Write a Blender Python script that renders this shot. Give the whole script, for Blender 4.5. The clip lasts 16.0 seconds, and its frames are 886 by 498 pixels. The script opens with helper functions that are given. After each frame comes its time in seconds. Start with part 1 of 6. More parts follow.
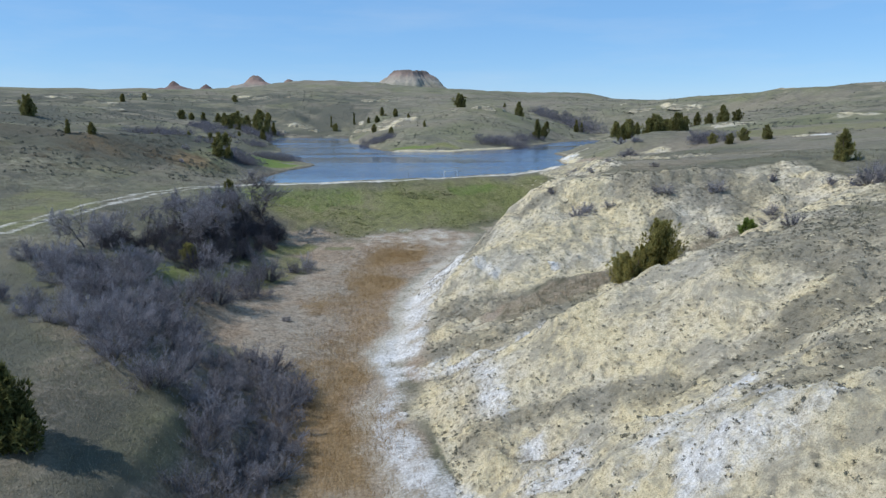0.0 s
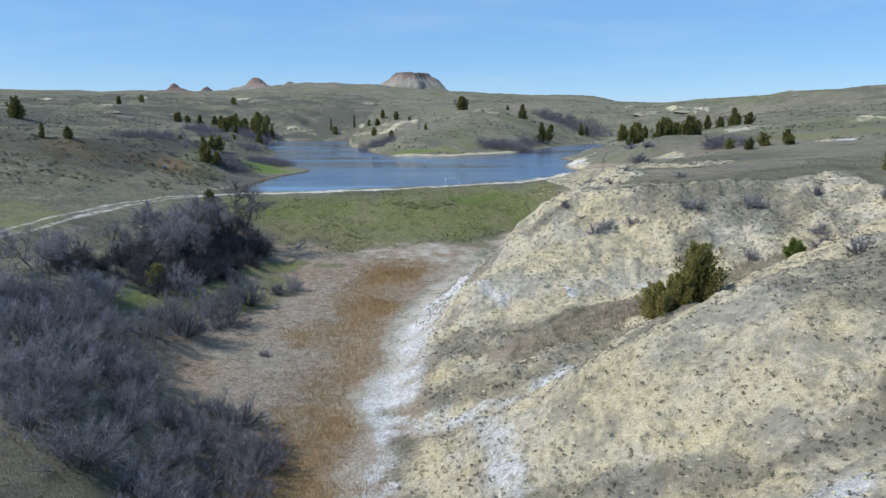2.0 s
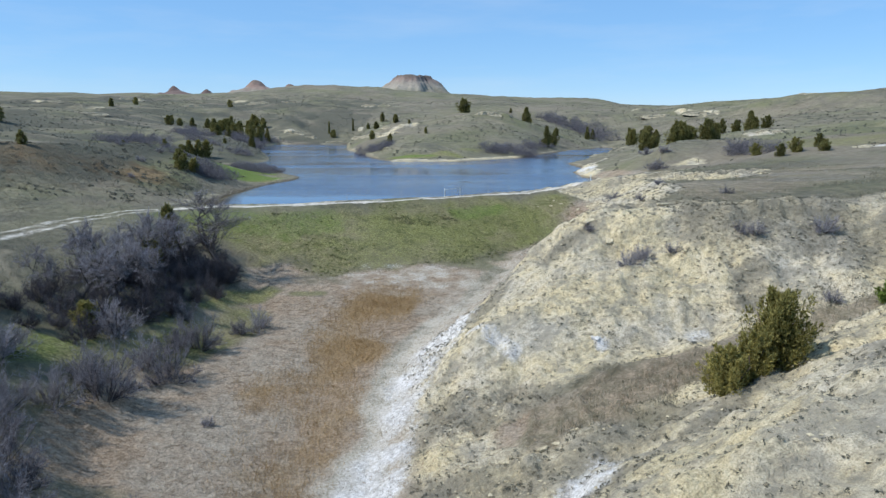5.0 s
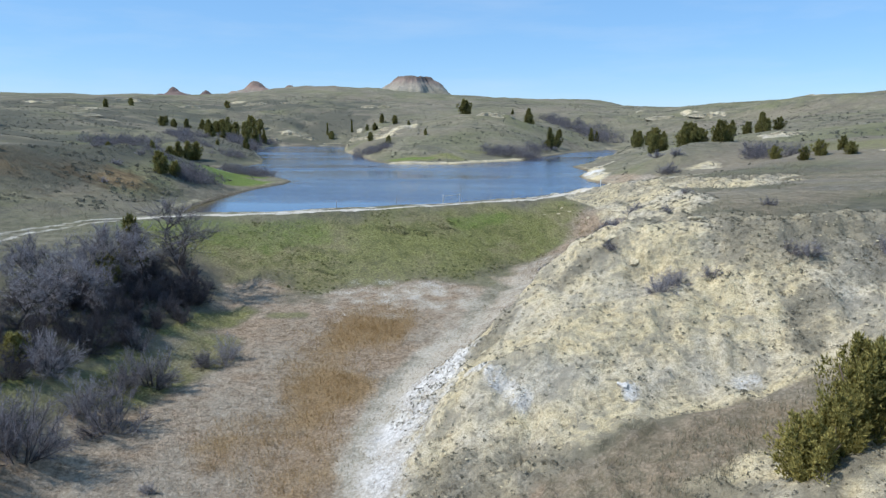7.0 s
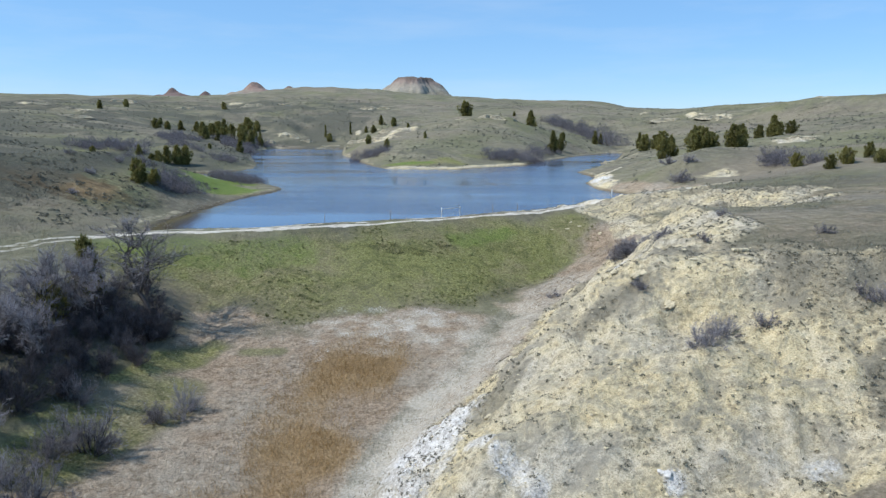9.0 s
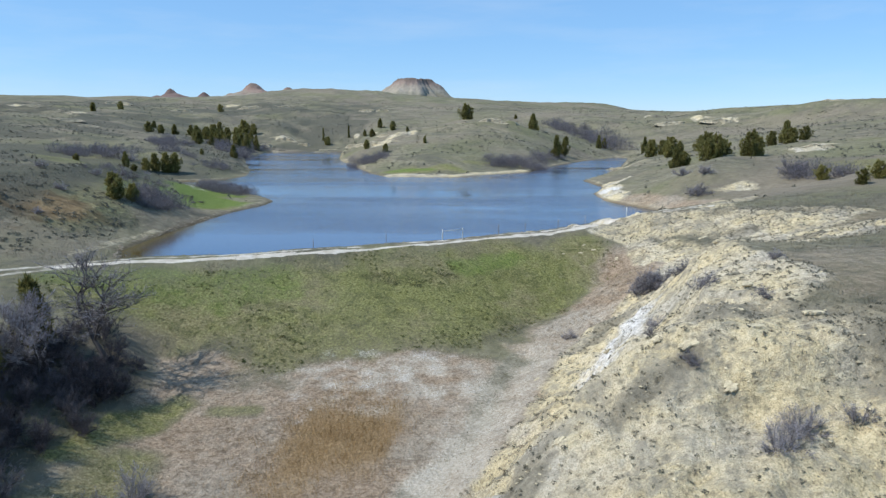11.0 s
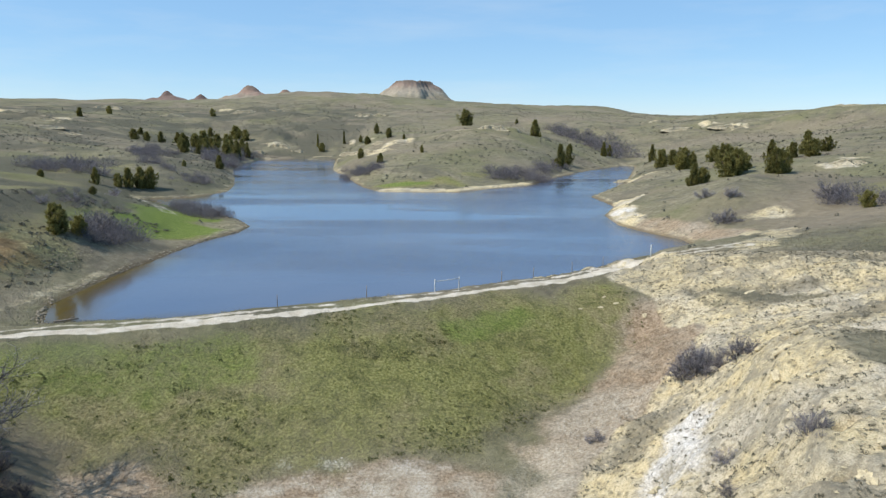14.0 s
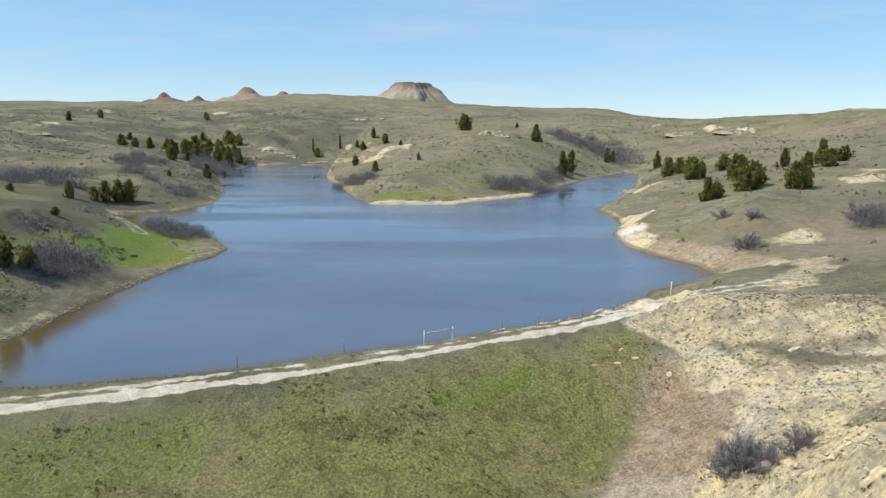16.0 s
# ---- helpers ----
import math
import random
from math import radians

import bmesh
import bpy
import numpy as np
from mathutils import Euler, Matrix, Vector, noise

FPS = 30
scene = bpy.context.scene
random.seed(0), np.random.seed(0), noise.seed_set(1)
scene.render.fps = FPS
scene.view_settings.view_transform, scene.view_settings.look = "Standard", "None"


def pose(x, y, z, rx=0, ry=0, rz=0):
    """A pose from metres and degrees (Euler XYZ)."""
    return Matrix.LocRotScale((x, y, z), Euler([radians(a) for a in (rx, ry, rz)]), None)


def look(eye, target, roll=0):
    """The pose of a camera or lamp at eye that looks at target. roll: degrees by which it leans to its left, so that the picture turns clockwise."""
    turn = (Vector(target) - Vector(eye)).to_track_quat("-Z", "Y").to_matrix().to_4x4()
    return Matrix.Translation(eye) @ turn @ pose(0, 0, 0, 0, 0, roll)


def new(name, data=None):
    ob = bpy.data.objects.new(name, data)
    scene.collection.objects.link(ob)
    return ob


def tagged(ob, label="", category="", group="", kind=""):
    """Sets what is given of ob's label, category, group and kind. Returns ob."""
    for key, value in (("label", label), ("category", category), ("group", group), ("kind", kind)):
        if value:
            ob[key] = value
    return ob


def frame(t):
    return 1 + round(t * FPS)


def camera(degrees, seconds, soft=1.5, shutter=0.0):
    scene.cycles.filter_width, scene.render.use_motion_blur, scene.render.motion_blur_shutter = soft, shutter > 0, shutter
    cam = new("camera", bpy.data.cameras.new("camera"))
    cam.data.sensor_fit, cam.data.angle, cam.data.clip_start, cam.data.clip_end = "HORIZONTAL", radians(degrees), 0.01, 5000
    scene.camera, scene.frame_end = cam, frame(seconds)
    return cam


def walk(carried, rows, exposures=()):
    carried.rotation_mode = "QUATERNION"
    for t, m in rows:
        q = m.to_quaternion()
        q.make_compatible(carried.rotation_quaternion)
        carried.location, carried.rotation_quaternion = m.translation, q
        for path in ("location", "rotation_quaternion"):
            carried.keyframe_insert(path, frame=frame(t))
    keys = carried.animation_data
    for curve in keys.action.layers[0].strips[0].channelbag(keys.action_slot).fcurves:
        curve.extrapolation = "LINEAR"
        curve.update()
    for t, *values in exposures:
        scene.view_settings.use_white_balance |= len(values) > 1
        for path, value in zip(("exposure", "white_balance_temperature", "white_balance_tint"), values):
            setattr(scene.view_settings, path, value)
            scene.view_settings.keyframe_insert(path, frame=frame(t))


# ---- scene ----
cam = camera(66.6, 16.0, soft=1.35)
METRES, EYE, TILT, LEAN, TURN = 68.0, 12.2, -11.2, 0.0, 0.0
ROWS = [
    (0.0, 0.0, 0.0, 0.0, -0.0, 0.0, 0.0),
    (0.5, -0.0001, 0.0293, 0.0065, 0.03, 0.04, -0.02),
    (1.0, 0.0001, 0.0589, 0.0132, 0.08, 0.09, -0.04),
    (1.5, 0.0005, 0.0884, 0.0198, 0.12, 0.14, -0.06),
    (2.0, 0.0013, 0.1179, 0.0261, 0.15, 0.2, -0.08),
    (2.5, 0.0023, 0.1474, 0.0324, 0.19, 0.25, -0.1),
    (3.0, 0.0033, 0.1767, 0.0385, 0.23, 0.3, -0.1),
    (3.5, 0.0045, 0.2061, 0.0444, 0.26, 0.33, -0.13),
    (4.0, 0.0056, 0.2354, 0.0502, 0.29, 0.37, -0.13),
    (6.5, 0.0116, 0.3812, 0.0762, 0.38, 0.56, -0.24),
    (7.0, 0.0127, 0.4097, 0.0816, 0.4, 0.59, -0.26),
    (7.5, 0.0138, 0.438, 0.0868, 0.42, 0.62, -0.27),
    (8.0, 0.0148, 0.4661, 0.0944, 0.43, 0.64, -0.28),
    (8.5, 0.0159, 0.4939, 0.1041, 0.46, 0.64, -0.3),
    (9.0, 0.0159, 0.5215, 0.1142, 0.46, 0.66, -0.32),
    (11.5, 0.0127, 0.6612, 0.17, 0.45, 0.7, -0.37),
    (12.0, 0.0136, 0.6917, 0.1821, 0.45, 0.69, -0.35),
    (12.5, 0.0152, 0.723, 0.1946, 0.45, 0.71, -0.36),
    (13.0, 0.0172, 0.7547, 0.2078, 0.46, 0.72, -0.36),
    (13.5, 0.0194, 0.7863, 0.2213, 0.46, 0.74, -0.35),
    (14.0, 0.0215, 0.8182, 0.2344, 0.45, 0.76, -0.35),
    (14.5, 0.0237, 0.8503, 0.2482, 0.44, 0.77, -0.37),
    (15.0, 0.0262, 0.8835, 0.2623, 0.45, 0.78, -0.34),
    (15.5, 0.0286, 0.9169, 0.2767, 0.45, 0.79, -0.35),
    (16.0, 0.031, 0.9511, 0.2908, 0.44, 0.8, -0.35),
]
walk(cam, [(t, pose(0, 0, EYE, TILT, LEAN, TURN) @ pose(METRES * x, METRES * y, METRES * z, 90 + pitch, roll, yaw)) for t, x, y, z, yaw, pitch, roll in ROWS],
     exposures=[(0, 0.15, 6020, 10), (3.5, 0.22, 6080, 10), (7, 0.36, 6200, 10), (11.5, 0.37, 6320, 10), (16, 0.49, 7400, 10)])

# ---- sky, sun, exposure ----
SUN_FROM = Vector((-0.80, -0.20, 0.95)).normalized()
world = bpy.data.worlds.new("sky")
scene.world = world
world.use_nodes = True
wn = world.node_tree
bg = wn.nodes["Background"]
sky = wn.nodes.new("ShaderNodeTexSky")
sky.sky_type = 'NISHITA'
sky.sun_disc = False
sky.sun_elevation = math.asin(SUN_FROM.z)
sky.sun_rotation = math.atan2(SUN_FROM.x, SUN_FROM.y)
sky.altitude = 700
sky.air_density, sky.dust_density, sky.ozone_density = 0.9, 0.0, 4.0
deep = wn.nodes.new("ShaderNodeHueSaturation")
deep.inputs["Saturation"].default_value = 1.22
wn.links.new(sky.outputs[0], deep.inputs["Color"])
# faint high cloud
way = wn.nodes.new("ShaderNodeTexCoord")
flat = wn.nodes.new("ShaderNodeMapping")
flat.inputs["Scale"].default_value = (2.2, 5.0, 16.0)
wn.links.new(way.outputs["Generated"], flat.inputs["Vector"])
wisp = wn.nodes.new("ShaderNodeTexNoise")
wisp.inputs["Scale"].default_value, wisp.inputs["Detail"].default_value, wisp.inputs["Roughness"].default_value = 1.3, 6, 0.62
wn.links.new(flat.outputs[0], wisp.inputs["Vector"])
thin_cloud = wn.nodes.new("ShaderNodeMapRange")
for k, v in ((1, 0.48), (2, 0.82), (3, 0.0), (4, 0.18)):
    thin_cloud.inputs[k].default_value = v
wn.links.new(wisp.outputs["Fac"], thin_cloud.inputs[0])
veil = wn.nodes.new("ShaderNodeMix")
veil.data_type = 'RGBA'
veil.inputs[7].default_value = (6.5, 7.0, 7.4, 1)
wn.links.new(thin_cloud.outputs[0], veil.inputs[0])
haze = wn.nodes.new("ShaderNodeMix")
haze.data_type = 'RGBA'
haze.inputs[0].default_value = 0.5
haze.inputs[7].default_value = (3.05, 5.5, 8.8, 1)
wn.links.new(deep.outputs[0], haze.inputs[6])
wn.links.new(haze.outputs[2], veil.inputs[6])
wn.links.new(veil.outputs[2], bg.inputs[0])
bg.inputs[1].default_value = 0.096
sun_data = bpy.data.lights.new("sun", 'SUN')
sun_data.energy, sun_data.angle, sun_data.color = 3.8, radians(0.53), (1.0, 0.95, 0.88)
sun = new("sun", sun_data)
sun.matrix_basis = look(SUN_FROM * 300, (0, 0, 0))


# ---- noise on arrays ----
def lattice(ix, iy, seed):
    n = (ix.astype(np.int64) * 374761393 + iy.astype(np.int64) * 668265263 + seed * 974711) & 0x7FFFFFFF
    n = ((n ^ (n >> 13)) * 1274126177) & 0x7FFFFFFF
    return ((n ^ (n >> 16)) & 0xFFFF) / 65535.0


def vnoise(x, y, seed=0):
    """Smooth value noise in -1..1."""
    x, y = np.asarray(x, float), np.asarray(y, float)
    ix, iy = np.floor(x), np.floor(y)
    fx, fy = x - ix, y - iy
    fx, fy = fx * fx * fx * (fx * (fx * 6 - 15) + 10), fy * fy * fy * (fy * (fy * 6 - 15) + 10)
    a, b = lattice(ix, iy, seed), lattice(ix + 1, iy, seed)
    c, d = lattice(ix, iy + 1, seed), lattice(ix + 1, iy + 1, seed)
    return 2 * ((a * (1 - fx) + b * fx) * (1 - fy) + (c * (1 - fx) + d * fx) * fy) - 1


def fbm(x, y, scale, octaves=4, seed=0):
    total, amp = 0.0, 1.0
    for k in range(octaves):
        total = total + amp * vnoise(x / scale + 17.3 * k, y / scale - 9.1 * k, seed + k)
        scale, amp = scale / 2.03, amp * 0.5
    return total


def ridged(x, y, scale, octaves=3, seed=0):
    total, amp = 0.0, 1.0
    for k in range(octaves):
        total = total + amp * (1 - np.abs(vnoise(x / scale + 5.7 * k, y / scale + 3.9 * k, seed + k)) * 2)
        scale, amp = scale / 2.1, amp * 0.5
    return total


def step(a, b, v):
    f = np.clip((v - a) / (b - a), 0, 1)
    return f * f * (3 - 2 * f)


def off_line(x, y, line):
    """Distance from a polyline, and how far along it (0..1) the nearest place lies."""
    best, where, run = np.full(np.shape(x), 1e9), np.zeros(np.shape(x)), 0.0
    total = sum(math.dist(p[:2], q[:2]) for p, q in zip(line, line[1:]))
    for p, q in zip(line, line[1:]):
        dx, dy = q[0] - p[0], q[1] - p[1]
        ll = dx * dx + dy * dy
        f = np.clip(((x - p[0]) * dx + (y - p[1]) * dy) / ll, 0, 1)
        d = np.hypot(x - p[0] - f * dx, y - p[1] - f * dy)
        near = d < best
        best = np.where(near, d, best)
        where = np.where(near, (run + f * math.sqrt(ll)) / total, where)
        run += math.sqrt(ll)
    return best, where


def inside(x, y, ring):
    hit = np.zeros(np.shape(x), bool)
    for (ax, ay), (bx, by) in zip(ring, ring[1:] + ring[:1]):
        if ay != by:
            cross = ((ay > y) != (by > y)) & (x < (bx - ax) * (y - ay) / (by - ay) + ax)
            hit ^= cross
    return hit


# ---- the lie of the land: ridges, gullies, banks and shore as lines of x, y, height over the water ----
SHORE = [(-33.5, 113.2), (-36.5, 119.5), (-36.6, 128), (-36, 139), (-34.8, 154), (-32, 164), (-32.2, 170), (-36.5, 178), (-46, 190), (-64, 200),
         (-68, 208), (-58, 215), (-55, 230), (-60, 251), (-66, 268), (-80, 311), (-88, 345), (-90, 388), (-53, 392), (-43, 318),
         (-22, 243), (-16.5, 230.5), (4, 230), (11, 239), (25, 252), (32, 272), (56, 320), (76, 350), (80, 344), (54, 259),
         (36, 221), (37, 201), (31.5, 187), (31, 174), (33, 167), (37, 159.5), (37, 153), (25.5, 144), (23, 137.8), (14, 131.5),
         (8, 127.7), (-6, 121.5), (-15, 117.2), (-29, 113.4)]
LAND = {
    "wash floor": [(-9, -60, -10.5), (-9, 0, -9), (-8, 20, -8.2), (-8, 35, -7.9), (-8, 50, -7.8), (-9, 62, -7.1), (-9, 80, -6), (-6, 94, -4.9)],
    "wash left": [(-20, -60, -8.5), (-11, 0, -8), (-10.6, 25, -7.3), (-11.6, 40, -7.1), (-19, 55, -6.2), (-19, 65, -5.8), (-17, 80, -5.6), (-20, 93, -4.6)],
    "wash right": [(3, -60, -9.5), (2, 0, -8.8), (1, 25, -7.8), (1, 33, -7.2), (-1, 42, -7.1), (-4, 50, -7.8), (-4.2, 57, -7.3), (-3.5, 65, -6.5),
                   (-2.5, 74, -5.9), (2, 84, -5.6), (7.5, 98, -4.6)],
    "dam toe": [(-22, 95, -4.4), (-10, 96, -4.7), (-2, 95.2, -4.8), (5, 100, -4.5), (12, 110, -3.6), (18.5, 116, -2)],
    "dam crest down": [(-35, 103.5, 1.5), (-25, 106, 1.5), (-12, 111, 1.5), (0.7, 117, 1.5), (12, 123.3, 1.5), (22, 128.3, 2.2)],
    "dam crest up": [(-36, 106.5, 1.5), (-26.5, 108.8, 1.5), (-13, 114, 1.5), (0.2, 120.2, 1.5), (12.8, 127, 1.5), (21.5, 132, 2.3)],
    "bench": [(-26, -60, -1), (-22, 10, -1.5), (-20.5, 25, -1.2), (-20.3, 38, -1.3), (-25.5, 47, -0.6), (-32, 58, 0.2), (-36, 68, 0.6), (-38, 80, 0.8),
              (-36, 92, 1.1), (-34, 100, 1.4)],
    "draw lip": [(-15, 10, -3.6), (-14.2, 25, -3.3), (-14.6, 33, -3.1), (-17, 38, -2.7), (-20.5, 44, -2.2)],
    "track": [(-46, -60, 1), (-44, 40, 0.8), (-43, 64, 1.3), (-42, 80, 1.5), (-41, 98, 1.5), (-36, 105, 1.5)],
    "field edge": [(-75, -60, 4), (-70, 50, 3), (-62, 75, 2.4), (-55, 92, 2.2), (-46, 98, 2), (-44, 106, 2), (-42, 114, 1.8), (-41, 122, 1.3), (-40, 132, 0.9)],
    "left hill foot": [(-120, 20, 9), (-95, 80, 8), (-75, 97, 6.5), (-61, 103, 5.2), (-51, 113, 3.6), (-46, 122, 4), (-44, 131, 3.8), (-43, 142, 3), (-42, 152, 1.8)],
    "left hill crest": [(-200, 40, 18), (-140, 90, 14), (-100, 110, 12.5), (-75, 118, 11.3), (-60, 117.5, 9), (-56, 136, 9), (-56, 150, 8.6), (-58, 162, 7.2), (-62, 176, 5)],
    "left hill back": [(-120, 150, 12), (-90, 170, 10), (-75, 190, 5), (-70, 203, 1.5)],
    "spit": [(-39, 152, 0.8), (-41, 163, 0.9), (-44, 175, 0.9), (-52, 188, 1), (-62, 194, 2)],
    "left far bank": [(-62, 216, 1.6), (-62, 240, 2), (-68, 262, 2.5), (-86, 308, 4), (-97, 350, 4), (-100, 400, 4)],
    "left far slope": [(-75, 205, 3.5), (-90, 226, 6.5), (-82, 252, 5.5), (-100, 290, 8), (-110, 320, 8.5), (-125, 380, 9)],
    "left far bench": [(-240, 150, 19), (-180, 200, 14), (-140, 250, 11.5), (-150, 300, 13), (-168, 329, 15.5), (-170, 400, 16)],
    "spur c": [(40, 10, 11), (20, 20, 6), (13, 22.3, 2.5), (10.5, 25, 0.3), (7, 27, -2.5), (3, 28, -6.3)],
    "gully b c": [(34, 30, 7.5), (26, 31, 5), (20, 32.3, 3), (14, 33.7, -0.5), (9, 32.5, -3.6), (4.5, 33.3, -5.9)],
    "spur b shoulder": [(40, 36, 9), (30, 38, 7), (22.7, 39.3, 5.1), (17.1, 39.6, 3.7), (13.3, 38.8, 0.2), (8, 38.2, -2.6), (3.1, 40.4, -4.5)],
    "spur b crest": [(60, 60, 9), (36, 58, 6), (28, 53, 4.3), (23.2, 48, 3.7), (19, 46, 3.2), (17, 45, 2.7), (14.8, 43.6, 2.4), (12, 42.8, 1.5), (9.6, 42, 0.5), (7.6, 41.6, -0.6), (4, 42.2, -3.6), (1, 43, -6)],
    "gully a b": [(36, 65, 4.2), (30.5, 62, 2.1), (24, 60, 0.6), (18, 57, -1.2), (14, 54.5, -2), (9, 50.5, -3.2), (5, 47.5, -4.6), (0, 46.5, -6.6)],
    "fan": [(1.6, 54, -5.4), (3.7, 52.9, -4.4), (8.3, 53.2, -3.0), (13, 57, -1.9)],
    "spur a foot": [(0.3, 62, -4.8), (4.5, 60.3, -4.1), (9.5, 61.5, -2.5), (14.2, 62.3, -1.9), (17, 62.8, -1.2), (20, 63.5, 0.2), (25, 64.5, 2.2)],
    "spur a face": [(2.4, 65, -1.9), (7, 66, -0.3), (11.3, 66, 0.9), (15, 69, 2.1), (19, 66.5, 1.9), (23.6, 66.3, 2.8), (28.7, 66, 3.8)],
    "spur a rim": [(70, 80, 9), (48, 78, 8.2), (38, 75, 7.6), (29, 71.3, 6.5), (23, 71, 6.6), (19.6, 72, 5.6), (16.4, 72.4, 5.2), (14.3, 72.3, 5.0), (13.2, 74.6, 5.5),
                   (10.4, 75.8, 4.3), (8.6, 75.8, 3.1), (6.3, 73.4, 0.9), (4.2, 71.4, -1.0), (1.0, 69.6, -3.4), (-2, 67, -5.4)],
    "spur a ledge": [(11.6, 71.4, 2.2), (13.2, 71.1, 2.4), (14.8, 70.8, 2.3), (16.6, 70.5, 3.0), (19, 70, 3.9)],
    "spur a west foot": [(1.5, 74, -4.4), (4, 80.5, -4.5), (7, 88, -4.2), (10, 95.5, -3.6), (13, 101, -2.9), (18, 109, -1.4)],
    "spur a west rim": [(13.4, 77, 5.2), (15, 79.6, 5.1), (16.2, 82.6, 5.6), (17, 86, 4.9), (18.6, 91, 4.7), (20.6, 96, 4.6), (26, 100, 4.6)],
    "spur a west flank": [(8.8, 79, -0.4), (11.6, 82, 1.0), (14.2, 85.4, 1.5), (15.7, 89.8, 1.6), (17.4, 93.3, 2.0), (19.4, 98, 1.8), (22, 101.5, 1.8)],
    "spur a west slope": [(6.4, 80, -2.9), (9.6, 86, -2.5), (11.8, 91.3, -2.5), (14.4, 95.6, -1.2), (17, 100.5, -0.9)],
    "spur a top": [(20, 79, 6.7), (19.8, 87.8, 6.3), (21, 94, 5.9), (27, 90, 6.6), (34, 95, 6.4), (43, 106, 6.2)],
    "gully at dam": [(36, 107, 4.6), (29, 109, 2.6), (24, 110, 0.8), (20, 111.5, -0.7)],
    "abutment face": [(38, 112, 4.4), (30.4, 114.7, 2.5), (25.6, 118.6, 2.2), (21.5, 123.5, 1.4)],
    "abutment rim": [(60, 112, 7), (44, 114, 5.6), (37.8, 116, 4.9), (33.5, 121.8, 4.8), (27.8, 125, 3.9), (24, 128, 3)],
    "track right": [(22, 130.3, 2.2), (28, 132, 3.3), (36, 134, 4.2), (46, 138, 4.8)],
    "right cove bank": [(27, 138, 2.4), (31, 142.5, 2), (41, 150, 2.2), (41, 158, 2), (37, 168, 1.8), (36, 176, 1.8), (37, 187, 2), (42, 200, 2.2)],
    "right bench": [(50, 148, 4.2), (54.7, 153, 4.5), (48.2, 159, 3.2), (47, 168, 6.8), (52, 178, 7.3), (60, 190, 7.8), (69, 198, 8.3), (90, 219, 9.8)],
    "right rise": [(60, 135, 6.6), (62, 146, 7.2), (75, 140, 8), (83, 156, 9), (110, 170, 11.5), (130, 220, 13.5)],
    "right far bank": [(48, 225, 3), (62, 258, 3), (75, 300, 4), (88, 340, 3.5), (92, 360, 3), (110, 300, 10), (120, 255, 11)],
    "right hills": [(160, 60, 16), (170, 140, 17), (190, 240, 19), (180, 320, 17), (150, 390, 15)],
    "peninsula flat": [(-14, 237, 1), (0, 240, 1.4), (10, 249, 1.3), (24, 262, 1.3)],
    "peninsula slope": [(-22, 268, 4), (-5, 262, 4), (14, 270, 4.2), (30, 292, 4.5)],
    "peninsula left": [(-36, 318, 3.5), (-30, 300, 4.5), (-12, 300, 8), (5, 305, 10), (25, 305, 8.5), (45, 325, 5)],
    "peninsula top": [(-40, 362, 7), (-20, 350, 11.5), (8, 345, 15.2), (22, 347, 15.8), (38, 345, 11.5), (52, 345, 6)],
    "peninsula back": [(-30, 400, 10), (8, 388, 17), (45, 392, 13), (64, 385, 8)],
    "cove head": [(-104, 402, 2.5), (-70, 402, 1.2), (-48, 402, 2)],
    "cove slope": [(-120, 425, 8), (-67, 422, 6), (-40, 430, 9)],
    "draw": [(80, 358, 0.8), (84, 385, 4), (70, 420, 9), (30, 470, 16)],
    "middle rise": [(-260, 420, 22), (-150, 470, 20), (-60, 520, 24), (40, 500, 22), (120, 470, 19), (200, 430, 26), (260, 385, 27)],
    "skyline left": [(-900, 300, 45.4), (-560, 520, 38.4), (-400, 600, 34.4), (-296, 600, 33.4), (-262, 610, 32.4), (-235, 660, 34.4), (-200, 690, 39.4)],
    "skyline middle": [(-160, 690, 44.2), (-144, 700, 47.2), (-109, 700, 48.7), (-73, 700, 44.2), (3, 700, 39.2), (51, 700, 36.2), (104, 700, 33.7), (145, 700, 34.7)],
    "skyline right": [(175, 700, 26.5), (257, 690, 17.5), (255, 620, 18.5), (268, 570, 22.0), (282, 530, 28), (294, 500, 28.0), (318, 480, 29.0), (450, 420, 36), (900, 250, 47.4)],
    "right knoll": [(168, 394, 24), (184, 382, 27), (200, 370, 29.8), (218, 360, 29.2), (245, 340, 27.5), (300, 300, 28)],
    "right dip": [(185, 590, 22.5), (215, 590, 21.5), (238, 560, 23)],
    "beyond": [(-1400, 900, 50), (-700, 1150, 47), (-300, 1050, 50), (-60, 960, 40), (300, 1000, 20), (900, 800, 30), (1400, 500, 40)],
    "behind": [(-300, -400, 20), (-60, -300, -6), (60, -300, 6), (300, -400, 25)],
}


def sample(field, x, y):
    x0, y0, cell, z = field
    u = np.clip((np.asarray(x, float) - x0) / cell, 0, z.shape[1] - 1.001)
    v = np.clip((np.asarray(y, float) - y0) / cell, 0, z.shape[0] - 1.001)
    i, j = u.astype(int), v.astype(int)
    fu, fv = u - i, v - j
    return (z[j, i] * (1 - fu) + z[j, i + 1] * fu) * (1 - fv) + (z[j + 1, i] * (1 - fu) + z[j + 1, i + 1] * fu) * fv


